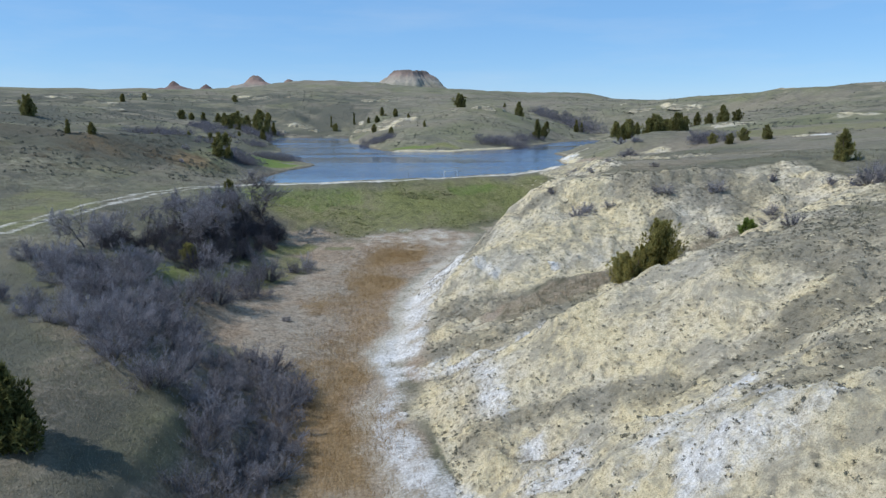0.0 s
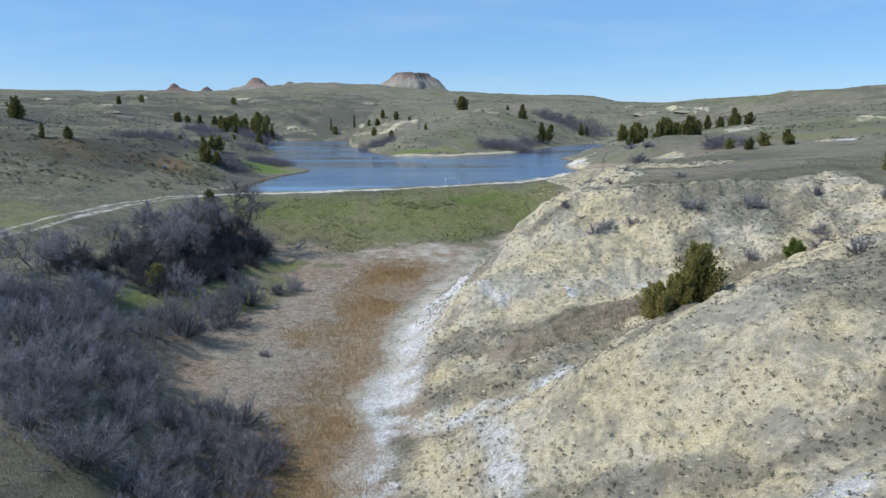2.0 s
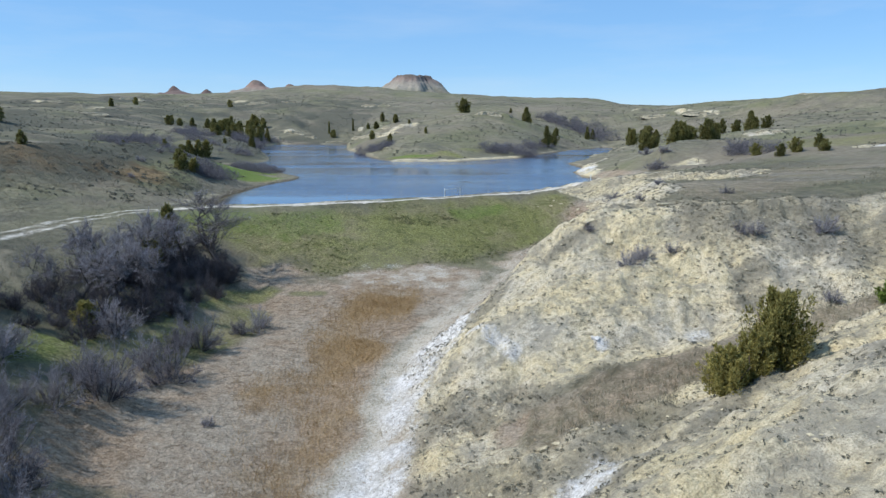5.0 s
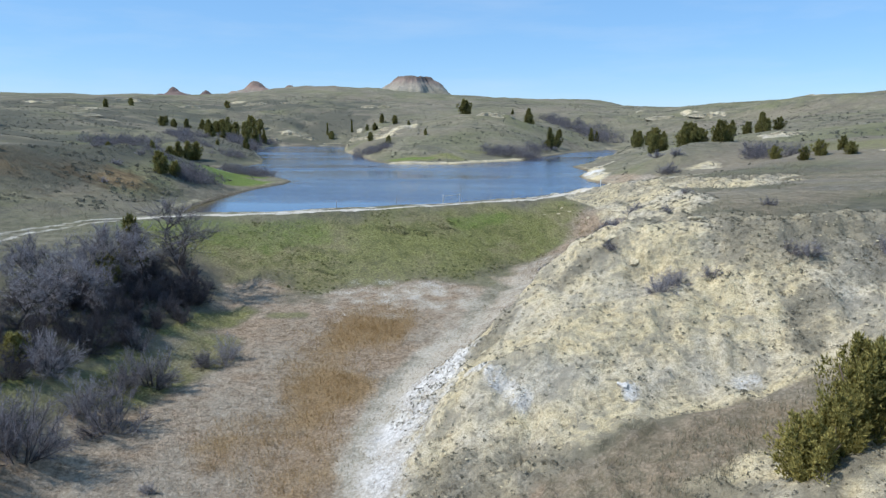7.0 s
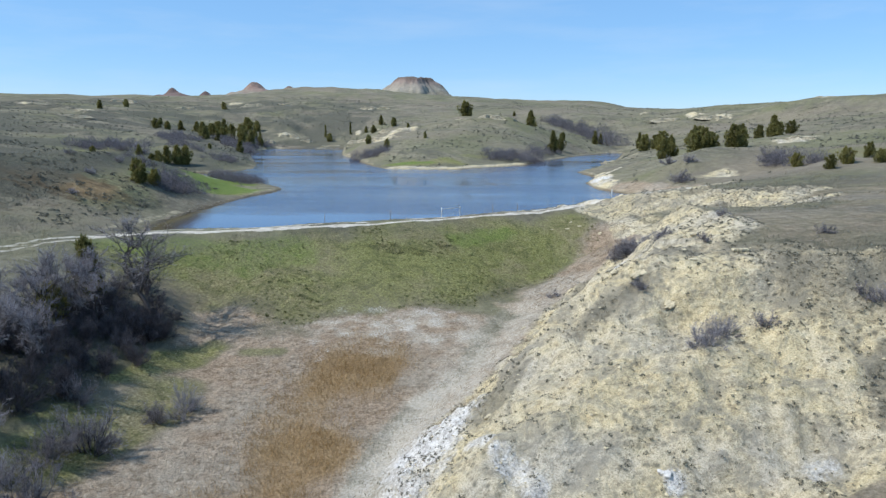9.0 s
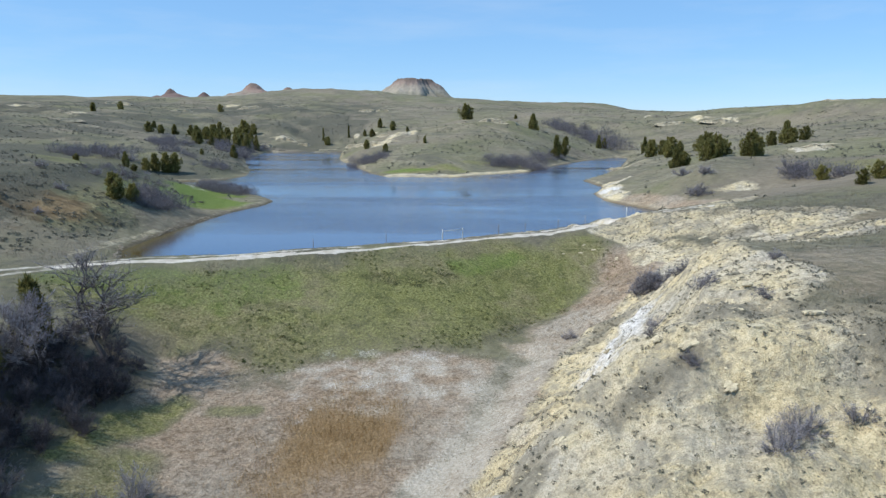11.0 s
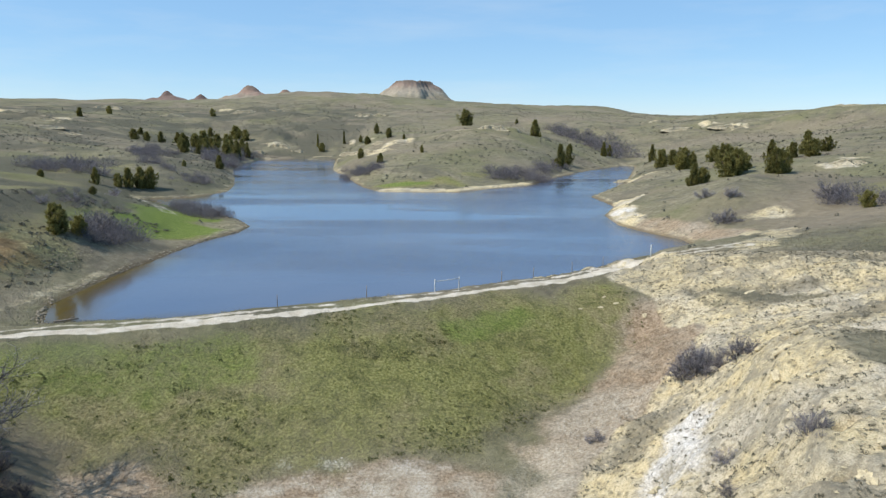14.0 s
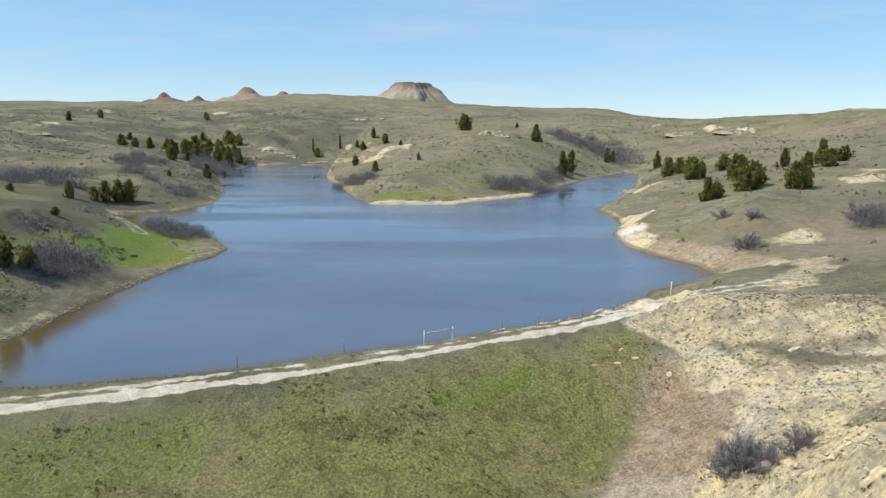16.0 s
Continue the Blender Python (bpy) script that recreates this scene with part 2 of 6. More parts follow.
def membrane(x0, x1, y0, y1, cell, rounds, before=None):
    """A sheet stretched over the lines of LAND, on an even grid."""
    nx, ny = int((x1 - x0) / cell) + 1, int((y1 - y0) / cell) + 1
    gx, gy = np.meshgrid(x0 + cell * np.arange(nx), y0 + cell * np.arange(ny))
    z = sample(before, gx, gy) if before else np.full(gx.shape, 15.0)
    total, count = np.zeros(z.shape), np.zeros(z.shape)
    lines = list(LAND.values()) + [[(p[0], p[1], 0.0) for p in SHORE + SHORE[:1]]]
    for line in lines:
        for p, q in zip(line, line[1:]):
            n = max(2, int(math.dist(p[:2], q[:2]) / cell * 2))
            for f in np.linspace(0, 1, n):
                i = round((p[0] + f * (q[0] - p[0]) - x0) / cell)
                j = round((p[1] + f * (q[1] - p[1]) - y0) / cell)
                if 0 <= i < nx and 0 <= j < ny:
                    total[j, i] += p[2] + f * (q[2] - p[2])
                    count[j, i] += 1
    held = count > 0
    fixed = np.where(held, total / np.maximum(count, 1), 0)
    z = np.where(held, fixed, z)
    odd = (np.add.outer(np.arange(ny), np.arange(nx)) % 2).astype(bool)
    for k in range(rounds):
        for part_of in (odd, ~odd):
            e = np.pad(z, 1, mode="edge")
            mean = (e[:-2, 1:-1] + e[2:, 1:-1] + e[1:-1, :-2] + e[1:-1, 2:]) / 4
            free = part_of & ~held
            if before:
                free[0], free[-1], free[:, 0], free[:, -1] = False, False, False, False
            z = np.where(free, z + 1.7 * (mean - z), z)
    for k in range(1):
        e = np.pad(z, 1, mode="edge")
        z = 0.5 * z + 0.125 * (e[:-2, 1:-1] + e[2:, 1:-1] + e[1:-1, :-2] + e[1:-1, 2:])
    return x0, y0, cell, z


FAR = membrane(-1500, 1500, -700, 1500, 15, 260)
MID = membrane(-210, 210, -90, 480, 3, 260, FAR)
NEAR = membrane(-80, 70, -20, 206, 0.8, 260, MID)


# little cliffs on the far slopes: middle, half width, height
SCARPS = ((-182, 364, 10, 3), (-177, 410, 7, 2.6), (-146, 462, 6, 2.4), (-156, 573, 12, 4), (-102, 481, 5, 2), (-56, 509, 7, 2), (-44, 511, 4, 1.6), (-30, 326, 11, 2.4), (-19, 335, 7, 2.2),
          (-44, 427, 10, 3), (24, 351, 11, 2.6), (128, 409, 12, 2.6), (141, 400, 10, 2.6), (123, 449, 9, 2), (81, 196, 4, 1.2), (-209, 403, 22, 3.6), (-243, 441, 14, 3.4), (-145, 537, 16, 4.5), (115, 193, 7, 1.6),
          (206, 408, 12, 2.4), (-94, 420, 7, 2.6))


def scarp(x, y, cx, cy, half, h):
    """Raised ground behind a broken edge, and how near that edge is (0..1)."""
    d = y - cy + 0.35 * half * vnoise(x / (0.35 * half + 1), y * 0 + cx, 91) + 1.8 * vnoise(x / 2.5, y / 2.5, 92)
    h = 0.55 * h
    side = step(half * 1.25, half * 0.7, np.abs(x - cx))
    up = h * step(-1.8, 1.6, d) * np.exp(-np.maximum(d, 0) / 22) * side
    return up, side * step(4.5, 1.5, np.abs(d + 0.3))


def land_mix(x, y):
    near = step(0, 12, np.minimum(np.minimum(x + 80, 70 - x), np.minimum(y + 20, 206 - y)))
    mid = step(0, 40, np.minimum(np.minimum(x + 210, 210 - x), np.minimum(y + 90, 480 - y)))
    z = sample(FAR, x, y)
    z = z * (1 - mid) + sample(MID, x, y) * mid
    return z * (1 - near) + sample(NEAR, x, y) * near


def bare(x, y):
    """Where the clay shows: 0 grassed, 1 bare badland."""
    e = 0.8
    slope = np.hypot(land_mix(x + e, y) - land_mix(x - e, y), land_mix(x, y + e) - land_mix(x, y - e)) / (2 * e)
    n = fbm(x, y, 9, 4, 31)
    spurs = step(-4, 1, x) * step(138, 126, y) * step(95, 60, x)
    a = step(0.16, 0.36, slope + 0.10 * n) * spurs
    d, f = off_line(x, y, LAND["spur b crest"][2:])
    a = np.maximum(a, step(7, 2, d + 2 * n) * 0.8)
    d, f = off_line(x, y, LAND["spur a rim"][3:])
    a = np.maximum(a, step(4.5, 1, d + 2 * n))
    d, f = off_line(x, y, LAND["spur a west rim"])
    a = np.maximum(a, step(6, 1, d + 2.5 * n))
    d, f = off_line(x, y, LAND["abutment rim"][2:])
    a = np.maximum(a, step(9, 2, d + 3 * n))
    d, f = off_line(x, y, [(32.5, 174), (33.5, 182), (38, 200)])
    a = np.maximum(a, 0.8 * step(3.2, 1.0, d + 2 * n))
    for cx, cy, r in ((49.5, 157.5, 5.5), (77, 141, 5), (57, 262, 9), (42, 147.5, 3.5), (95, 214, 7), (282, 530, 14)):
        a = np.maximum(a, 0.66 * step(r * 1.2, r * 0.2, np.hypot(x - cx, (y - cy) * 1.3) + 0.5 * r * n))
    for cliff in SCARPS:
        a = np.maximum(a, 0.8 * scarp(x, y, *cliff)[1] * (0.55 + 0.8 * n))
    face, f = off_line(x, y, [(-20, 100), (-6, 105), (6, 110), (13, 116), (17, 119.5)])
    a = a * step(5.5, 9.5, face + 1.0 * n) * np.where(y < 126, step(-0.8, 2.0, x - np.interp(y, [60, 70, 76, 88, 101, 112], [-4.6, -2.6, 0.8, 6.0, 12.0, 16.5]) + 0.5 * n), 1.0)
    fan, f = off_line(x, y, [(6, 55), (12, 57.5), (17, 59)])
    a = a * (1 - 0.95 * step(4.2, 1.5, fan + 0.8 * n))
    foot, f = off_line(x, y, [(9, 61.2), (14.2, 61.8), (17, 62.3), (21, 63.3), (27, 64.6)])
    return np.maximum(a, 0.8 * step(2.0, 0.7, foot + 0.7 * n))


def rills(x0, x1, y0, y1, cell):
    """How much water gathers at each place of the clay, as a field: each place sheds onto its lowest neighbour, from the top down."""
    gx, gy = np.meshgrid(np.arange(x0, x1, cell), np.arange(y0, y1, cell))
    z = land_mix(gx, gy) + 0.45 * fbm(gx, gy, 3.2, 3, 21)
    ny, nx = z.shape
    around = [(dj, di) for dj in (-1, 0, 1) for di in (-1, 0, 1) if dj or di]
    drop = np.full((8, ny, nx), -1.0)
    for k, (dj, di) in enumerate(around):
        drop[k, 1:-1, 1:-1] = (z[1:-1, 1:-1] - z[1 + dj:ny - 1 + dj, 1 + di:nx - 1 + di]) / math.hypot(dj, di)
    best = drop.argmax(0)
    falls = drop.max(0) > 0
    gathered = [1.0] * z.size
    to = (np.arange(z.size).reshape(z.shape) + np.array([dj * nx + di for dj, di in around])[best]).reshape(-1).tolist()
    runs = falls.reshape(-1).tolist()
    for i in np.argsort(-z.reshape(-1)).tolist():
        if runs[i]:
            gathered[to[i]] += gathered[i]
    depth = np.clip(np.log(np.array(gathered).reshape(z.shape)) - 0.9, 0, 3.6)
    for k in range(2):
        e = np.pad(depth, 1, mode="edge")
        depth = 0.45 * depth + 0.55 * (e[:-2, 1:-1] + e[2:, 1:-1] + e[1:-1, :-2] + e[1:-1, 2:]) / 4
    edge = np.minimum(np.minimum(gx - x0, x1 - gx), np.minimum(gy - y0, y1 - gy))
    return x0, y0, cell, depth * step(1, 5, edge)


RILLS = rills(-8, 66, 8, 136, 0.45)
# broken lips over a drop: a line that falls away on its right hand, and how deep
LIPS = [([(25.2, 70.5), (26.6, 70.3), (28.2, 70.6), (30.2, 70.4)], 0.34), ([(2.8, 52.7), (3.6, 52.5), (4.8, 52.8), (6.6, 52.8)], 0.34), ([(3.8, 60.1), (4.3, 60.0), (4.9, 60.3)], 0.45),
        ([(14.8, 79.6), (15.5, 79.7), (16.3, 79.6)], 0.5), ([(16.3, 82.7), (16.9, 82.6), (17.7, 82.9)], 0.55), ([(12.4, 76.3), (13.0, 76.1), (13.8, 76.5)], 0.4), ([(12.6, 71.9), (13.4, 71.8), (14.3, 71.5)], 0.3),
        ([(6.4, 68.9), (7.2, 68.6), (7.9, 68.9)], 0.28), ([(20.3, 94.9), (21.2, 94.6), (22.2, 95.0)], 0.4), ([(10.6, 66.9), (11.3, 66.7), (12.2, 67)], 0.26)]


def drops(x, y):
    """The ground's fall below the lips."""
    out = np.zeros(np.shape(x))
    for line, deep in LIPS:
        d, f = off_line(x, y, line)
        edge_y = np.interp(x, [p[0] for p in line], [p[1] for p in line]) + 0.25 * vnoise(x * 1.3, x * 0, 23)
        ahead = edge_y - y
        hollow = 2.4 if deep > 0.42 else 1.0
        out = np.maximum(out, hollow * deep * step(-0.12, 0.12, ahead) * step(1.1 / hollow, 0.35 / hollow, d) * step(0.0, 0.14, f) * step(1.0, 0.86, f))
    return out


def height(x, y):
    """Height of the ground over the lake's water."""
    x, y = np.asarray(x, float), np.asarray(y, float)
    z = land_mix(x, y)
    clay = bare(x, y)
    away = step(150, 420, np.hypot(x, y - 60))
    z = z + 0.12 * fbm(x, y, 7, 4, 3) + away * 1.6 * fbm(x, y, 60, 4, 7)
    z = z + clay * (0.22 * ridged(x + 0.5 * y, y - 0.3 * x, 4.4, 4, 11) - 0.12 + 0.24 * np.abs(vnoise(x / 1.5, y / 1.5, 12)) + 0.20 * np.abs(vnoise(x / 0.8, y / 0.8, 14)) + 0.17 * fbm(x, y, 0.9, 2, 13)) * (1 - 0.6 * away)
    z = z - (0.2 + 0.8 * clay) * 0.17 * sample(RILLS, x, y) * (x > -8) * (x < 66) * (y > 8) * (y < 136) - drops(x, y)
    # stepped turf on the western hill and the gully fan
    hill, f = off_line(x, y, [(-100, 98), (-75, 103), (-60, 108), (-51, 116), (-47, 126)])
    fan, f = off_line(x, y, [(2, 57), (6, 56), (10, 57)])
    zone = np.maximum(step(9, 4, hill), 0.8 * step(5, 2, fan))
    rise = z / 0.75 + 0.9 * fbm(x, y, 6, 3, 15)
    z = z + zone * 0.42 * (step(0.72, 1.0, rise - np.floor(rise)) - 0.5)
    for cliff in SCARPS:
        z = z + scarp(x, y, *cliff)[0]
    wet = inside(x, y, SHORE)
    d, f = off_line(x, y, SHORE + SHORE[:1])
    west = step(-44, -58, x) * step(112, 128, y) * step(3, 18, d)
    east = step(36, 46, x) * step(134, 146, y) * step(2, 9, d)
    z = z + east * 0.45 * fbm(x, y, 11, 4, 29)
    z = z + west * (0.9 * fbm(x, y, 24, 4, 27) - 0.5 * np.maximum(0, ridged(x, y, 34, 2, 28)))
    dry = np.maximum(z, np.where((d < 4), 0.10 + 0.22 * np.minimum(d, 1.6), -99))
    return np.where(wet, -0.05 - np.minimum(0.3 * d, 3), dry)


# ---- materials ----
def material(name):
    m = bpy.data.materials.new(name)
    m.use_nodes = True
    nt = m.node_tree
    return m, nt, nt.nodes["Principled BSDF"]


def node(nt, kind, **values):
    n = nt.nodes.new(kind)
    for key, value in values.items():
        n.inputs[key].default_value = value
    return n


def noise_node(nt, scale, detail=5, rough=0.6, distort=0.0):
    co = nt.nodes.get("place") or nt.nodes.new("ShaderNodeTexCoord")
    co.name = "place"
    n = node(nt, "ShaderNodeTexNoise", Scale=scale, Detail=detail, Roughness=rough, Distortion=distort)
    nt.links.new(co.outputs["Object"], n.inputs["Vector"])
    return n.outputs["Fac"]


def ramp(nt, fac, stops):
    r = nt.nodes.new("ShaderNodeValToRGB")
    for k, (at, rgb) in enumerate(stops):
        e = r.color_ramp.elements[k] if k < 2 else r.color_ramp.elements.new(at)
        e.position, e.color = at, (*rgb, 1)
    nt.links.new(fac, r.inputs[0])
    return r.outputs[0]


def blend(nt, fac, a, b, mode='MIX'):
    n = nt.nodes.new("ShaderNodeMix")
    n.data_type, n.blend_type = 'RGBA', mode
    for socket, value in ((n.inputs[0], fac), (n.inputs[6], a), (n.inputs[7], b)):
        if isinstance(value, tuple):
            socket.default_value = (*value, 1)
        elif isinstance(value, float):
            socket.default_value = value
        else:
            nt.links.new(value, socket)
    return n.outputs[2]


def calc(nt, op, a, b=0.0, c=0.0):
    n = nt.nodes.new("ShaderNodeMath")
    n.operation = op
    for k, value in enumerate((a, b, c)):
        if isinstance(value, (int, float)):
            n.inputs[k].default_value = value
        else:
            nt.links.new(value, n.inputs[k])
    return n.outputs[0]


def bump(nt, shader, fac, strength, distance):
    n = node(nt, "ShaderNodeBump", Strength=strength, Distance=distance)
    nt.links.new(fac, n.inputs["Height"])
    nt.links.new(n.outputs[0], shader.inputs["Normal"])


def ground_material():
    m, nt, sh = material("prairie_and_clay")

    def cover(name):
        n = nt.nodes.new("ShaderNodeAttribute")
        n.attribute_name = name
        return n.outputs["Fac"]

    fine, mid, wide = noise_node(nt, 5.0, 6, 0.7), noise_node(nt, 0.9, 5, 0.65), noise_node(nt, 0.06, 4, 0.6)
    speck = noise_node(nt, 2.4, 3, 0.75)

    def edge(name, soft=0.22, break_up=1.1, grain=0.4):
        """The cover's share, its border broken by the fine and middling grain."""
        v = calc(nt, 'ADD', cover(name), calc(nt, 'MULTIPLY', calc(nt, 'SUBTRACT', calc(nt, 'ADD', calc(nt, 'MULTIPLY', mid, 1 - grain), calc(nt, 'MULTIPLY', fine, grain)), 0.5), break_up))
        n = node(nt, "ShaderNodeMapRange")
        n.interpolation_type = 'SMOOTHSTEP'
        n.inputs[1].default_value, n.inputs[2].default_value = 0.5 - soft, 0.5 + soft
        nt.links.new(v, n.inputs[0])
        within = node(nt, "ShaderNodeMapRange")
        within.inputs[1].default_value, within.inputs[2].default_value = 0.02, 0.30
        nt.links.new(cover(name), within.inputs[0])
        return calc(nt, 'MULTIPLY', n.outputs[0], within.outputs[0])

    def tufts(scale, near, far):
        """Small dark plants, as round specks: 1 in the plant."""
        v = node(nt, "ShaderNodeTexVoronoi", Scale=scale, Randomness=1.0)
        nt.links.new(nt.nodes["place"].outputs["Object"], v.inputs["Vector"])
        d = calc(nt, 'ADD', v.outputs["Distance"], calc(nt, 'MULTIPLY', calc(nt, 'SUBTRACT', fine, 0.5), 0.5))
        n = node(nt, "ShaderNodeMapRange")
        n.inputs[1].default_value, n.inputs[2].default_value, n.inputs[3].default_value, n.inputs[4].default_value = near, far, 1.0, 0.0
        nt.links.new(d, n.inputs[0])
        return n.outputs[0]

    patch = noise_node(nt, 0.022, 5, 0.65, 0.4)
    blotch = noise_node(nt, 0.11, 5, 0.7)
    dry = ramp(nt, mid, [(0.30, (0.128, 0.118, 0.078)), (0.50, (0.206, 0.190, 0.130)), (0.70, (0.292, 0.268, 0.190))])
    dry = blend(nt, ramp(nt, wide, [(0.42, (0, 0, 0)), (0.62, (1, 1, 1))]), dry, blend(nt, mid, (0.120, 0.118, 0.070), (0.212, 0.204, 0.126)))
    dry = blend(nt, ramp(nt, blotch, [(0.49, (0, 0, 0)), (0.60, (0.85, 0.85, 0.85))]), dry, blend(nt, fine, (0.092, 0.088, 0.066), (0.168, 0.158, 0.120)))
    dry = blend(nt, ramp(nt, patch, [(0.57, (0, 0, 0)), (0.68, (0.6, 0.6, 0.6))]), dry, blend(nt, mid, (0.172, 0.152, 0.108), (0.284, 0.254, 0.188)))
    brush = noise_node(nt, 0.045, 7, 0.72, 0.5)
    dry = blend(nt, ramp(nt, brush, [(0.50, (0, 0, 0)), (0.60, (0.55, 0.55, 0.55))]), dry, blend(nt, mid, (0.062, 0.060, 0.044), (0.136, 0.126, 0.090)))
    dry = blend(nt, ramp(nt, noise_node(nt, 0.05, 6, 0.7, 0.8), [(0.56, (0, 0, 0)), (0.64, (0.75, 0.75, 0.75))]), dry, blend(nt, mid, (0.208, 0.180, 0.120), (0.320, 0.284, 0.200)))
    dry = blend(nt, calc(nt, 'MULTIPLY', tufts(0.8, 0.10, 0.34), 0.45), dry, (0.060, 0.058, 0.042))
    dry = blend(nt, calc(nt, 'MULTIPLY', tufts(0.128, 0.032, 0.208), 0.5), dry, (0.052, 0.051, 0.038))
    dry = blend(nt, ramp(nt, noise_node(nt, 0.016, 5, 0.62, 0.7), [(0.50, (0, 0, 0)), (0.60, (0.42, 0.42, 0.42))]), dry, blend(nt, mid, (0.108, 0.120, 0.053), (0.200, 0.204, 0.100)))
    dry = blend(nt, ramp(nt, noise_node(nt, 0.021, 5, 0.62, 0.5), [(0.49, (0, 0, 0)), (0.61, (0.55, 0.55, 0.55))]), dry, blend(nt, mid, (0.166, 0.138, 0.104), (0.276, 0.236, 0.182)))
    green = ramp(nt, fine, [(0.34, (0.086, 0.092, 0.030)), (0.5, (0.19, 0.196, 0.068)), (0.66, (0.32, 0.308, 0.138))])
    green = blend(nt, ramp(nt, blotch, [(0.44, (0, 0, 0)), (0.58, (0.9, 0.9, 0.9))]), green, ramp(nt, fine, [(0.34, (0.125, 0.112, 0.048)), (0.66, (0.33, 0.295, 0.165))]))
    green = blend(nt, ramp(nt, noise_node(nt, 0.42, 6, 0.72, 0.8), [(0.49, (0, 0, 0)), (0.61, (0.72, 0.72, 0.72))]), green, ramp(nt, fine, [(0.34, (0.05, 0.058, 0.02)), (0.66, (0.15, 0.155, 0.06))]))
    green = blend(nt, calc(nt, 'MULTIPLY', tufts(1.6, 0.05, 0.26), 0.65), green, (0.05, 0.055, 0.025))
    col = blend(nt, edge("green", 0.4), dry, green)
    col = blend(nt, calc(nt, 'MULTIPLY', edge("lush", 0.45), 0.85), col, ramp(nt, fine, [(0.34, (0.062, 0.105, 0.018)), (0.66, (0.20, 0.27, 0.06))]))
    rust = ramp(nt, mid, [(0.3, (0.15, 0.098, 0.05)), (0.7, (0.31, 0.205, 0.105))])
    col = blend(nt, calc(nt, 'MULTIPLY', edge("rust", 0.4), 0.8), col, rust)
    # sage on the hills; under shrubs and on the western slope, painted shade
    col = blend(nt, calc(nt, 'MULTIPLY', edge("sage_and_shade", 0.3, 1.6, 0.35), 0.85), col, blend(nt, mid, (0.058, 0.058, 0.043), (0.135, 0.132, 0.100)))
    reed = ramp(nt, fine, [(0.30, (0.19, 0.138, 0.090)), (0.5, (0.32, 0.248, 0.175)), (0.70, (0.46, 0.375, 0.28))])
    reed = blend(nt, ramp(nt, blotch, [(0.45, (0, 0, 0)), (0.62, (0.8, 0.8, 0.8))]), reed, ramp(nt, fine, [(0.3, (0.26, 0.225, 0.172)), (0.7, (0.46, 0.415, 0.335))]))
    reed = blend(nt, 1.0, reed, ramp(nt, noise_node(nt, 1.6, 5, 0.7, 0.6), [(0.36, (0.62, 0.60, 0.57)), (0.5, (0.98, 0.98, 0.98)), (0.64, (1.16, 1.16, 1.15))]), 'MULTIPLY')
    reed = blend(nt, calc(nt, 'MULTIPLY', edge("amber", 0.45), 0.85), reed, ramp(nt, fine, [(0.3, (0.175, 0.112, 0.050)), (0.7, (0.385, 0.27, 0.138))]))
    col = blend(nt, edge("reed", 0.35), col, reed)
    col = blend(nt, calc(nt, 'MULTIPLY', edge("pale", 0.5, 1.3, 0.6), 0.95), col, ramp(nt, fine, [(0.3, (0.36, 0.32, 0.25)), (0.7, (0.62, 0.57, 0.475))]))
    clay = ramp(nt, speck, [(0.30, (0.335, 0.278, 0.175)), (0.46, (0.595, 0.502, 0.305)), (0.68, (0.705, 0.615, 0.40))])
    pale = ramp(nt, speck, [(0.32, (0.34, 0.308, 0.24)), (0.55, (0.58, 0.53, 0.42))])
    clay = blend(nt, ramp(nt, noise_node(nt, 0.16, 4, 0.65), [(0.44, (0, 0, 0)), (0.64, (1, 1, 1))]), clay, pale)
    grit = noise_node(nt, 14, 6, 0.75)
    clay = blend(nt, 1.0, clay, ramp(nt, grit, [(0.36, (0.54, 0.53, 0.51)), (0.50, (1.0, 1.0, 1.0)), (0.66, (1.18, 1.18, 1.18))]), 'MULTIPLY')
    grown = ramp(nt, noise_node(nt, 0.23, 5, 0.7), [(0.42, (0.30, 0.30, 0.30)), (0.56, (1, 1, 1))])
    clay = blend(nt, calc(nt, 'MULTIPLY', calc(nt, 'MULTIPLY', tufts(1.9, 0.08, 0.40), grown), 0.75), clay, blend(nt, fine, (0.085, 0.082, 0.060), (0.17, 0.162, 0.122)))
    clay = blend(nt, ramp(nt, noise_node(nt, 0.36, 6, 0.75, 0.6), [(0.48, (0, 0, 0)), (0.60, (0.72, 0.72, 0.72))]), clay, blend(nt, fine, (0.175, 0.163, 0.128), (0.36, 0.335, 0.265)))
    clay = blend(nt, calc(nt, 'MULTIPLY', edge("grown", 0.55, 2.2, 0.5), 0.8), clay, blend(nt, speck, (0.088, 0.082, 0.060), (0.27, 0.248, 0.19)))
    col = blend(nt, edge("clay", 0.25), col, clay)
    chalk = ramp(nt, grit, [(0.36, (0.46, 0.445, 0.41)), (0.56, (0.82, 0.81, 0.79))])
    col = blend(nt, calc(nt, 'MULTIPLY', edge("chalk", 0.55, 2.6, 0.65), 0.88), col, blend(nt, 1.0, chalk, ramp(nt, speck, [(0.36, (0.62, 0.61, 0.59)), (0.56, (1.05, 1.05, 1.05))]), 'MULTIPLY'))
    col = blend(nt, edge("road", 0.2), col, ramp(nt, mid, [(0.3, (0.44, 0.39, 0.30)), (0.65, (0.66, 0.62, 0.54))]))
    # shore mud and bare soil, with the turf steps' painted shadows
    col = blend(nt, cover("mud_and_shade"), col, (0.10, 0.075, 0.045))
    nt.links.new(col, sh.inputs["Base Color"])
    sh.inputs["Roughness"].default_value = 0.95
    sh.inputs["Specular IOR Level"].default_value = 0.12
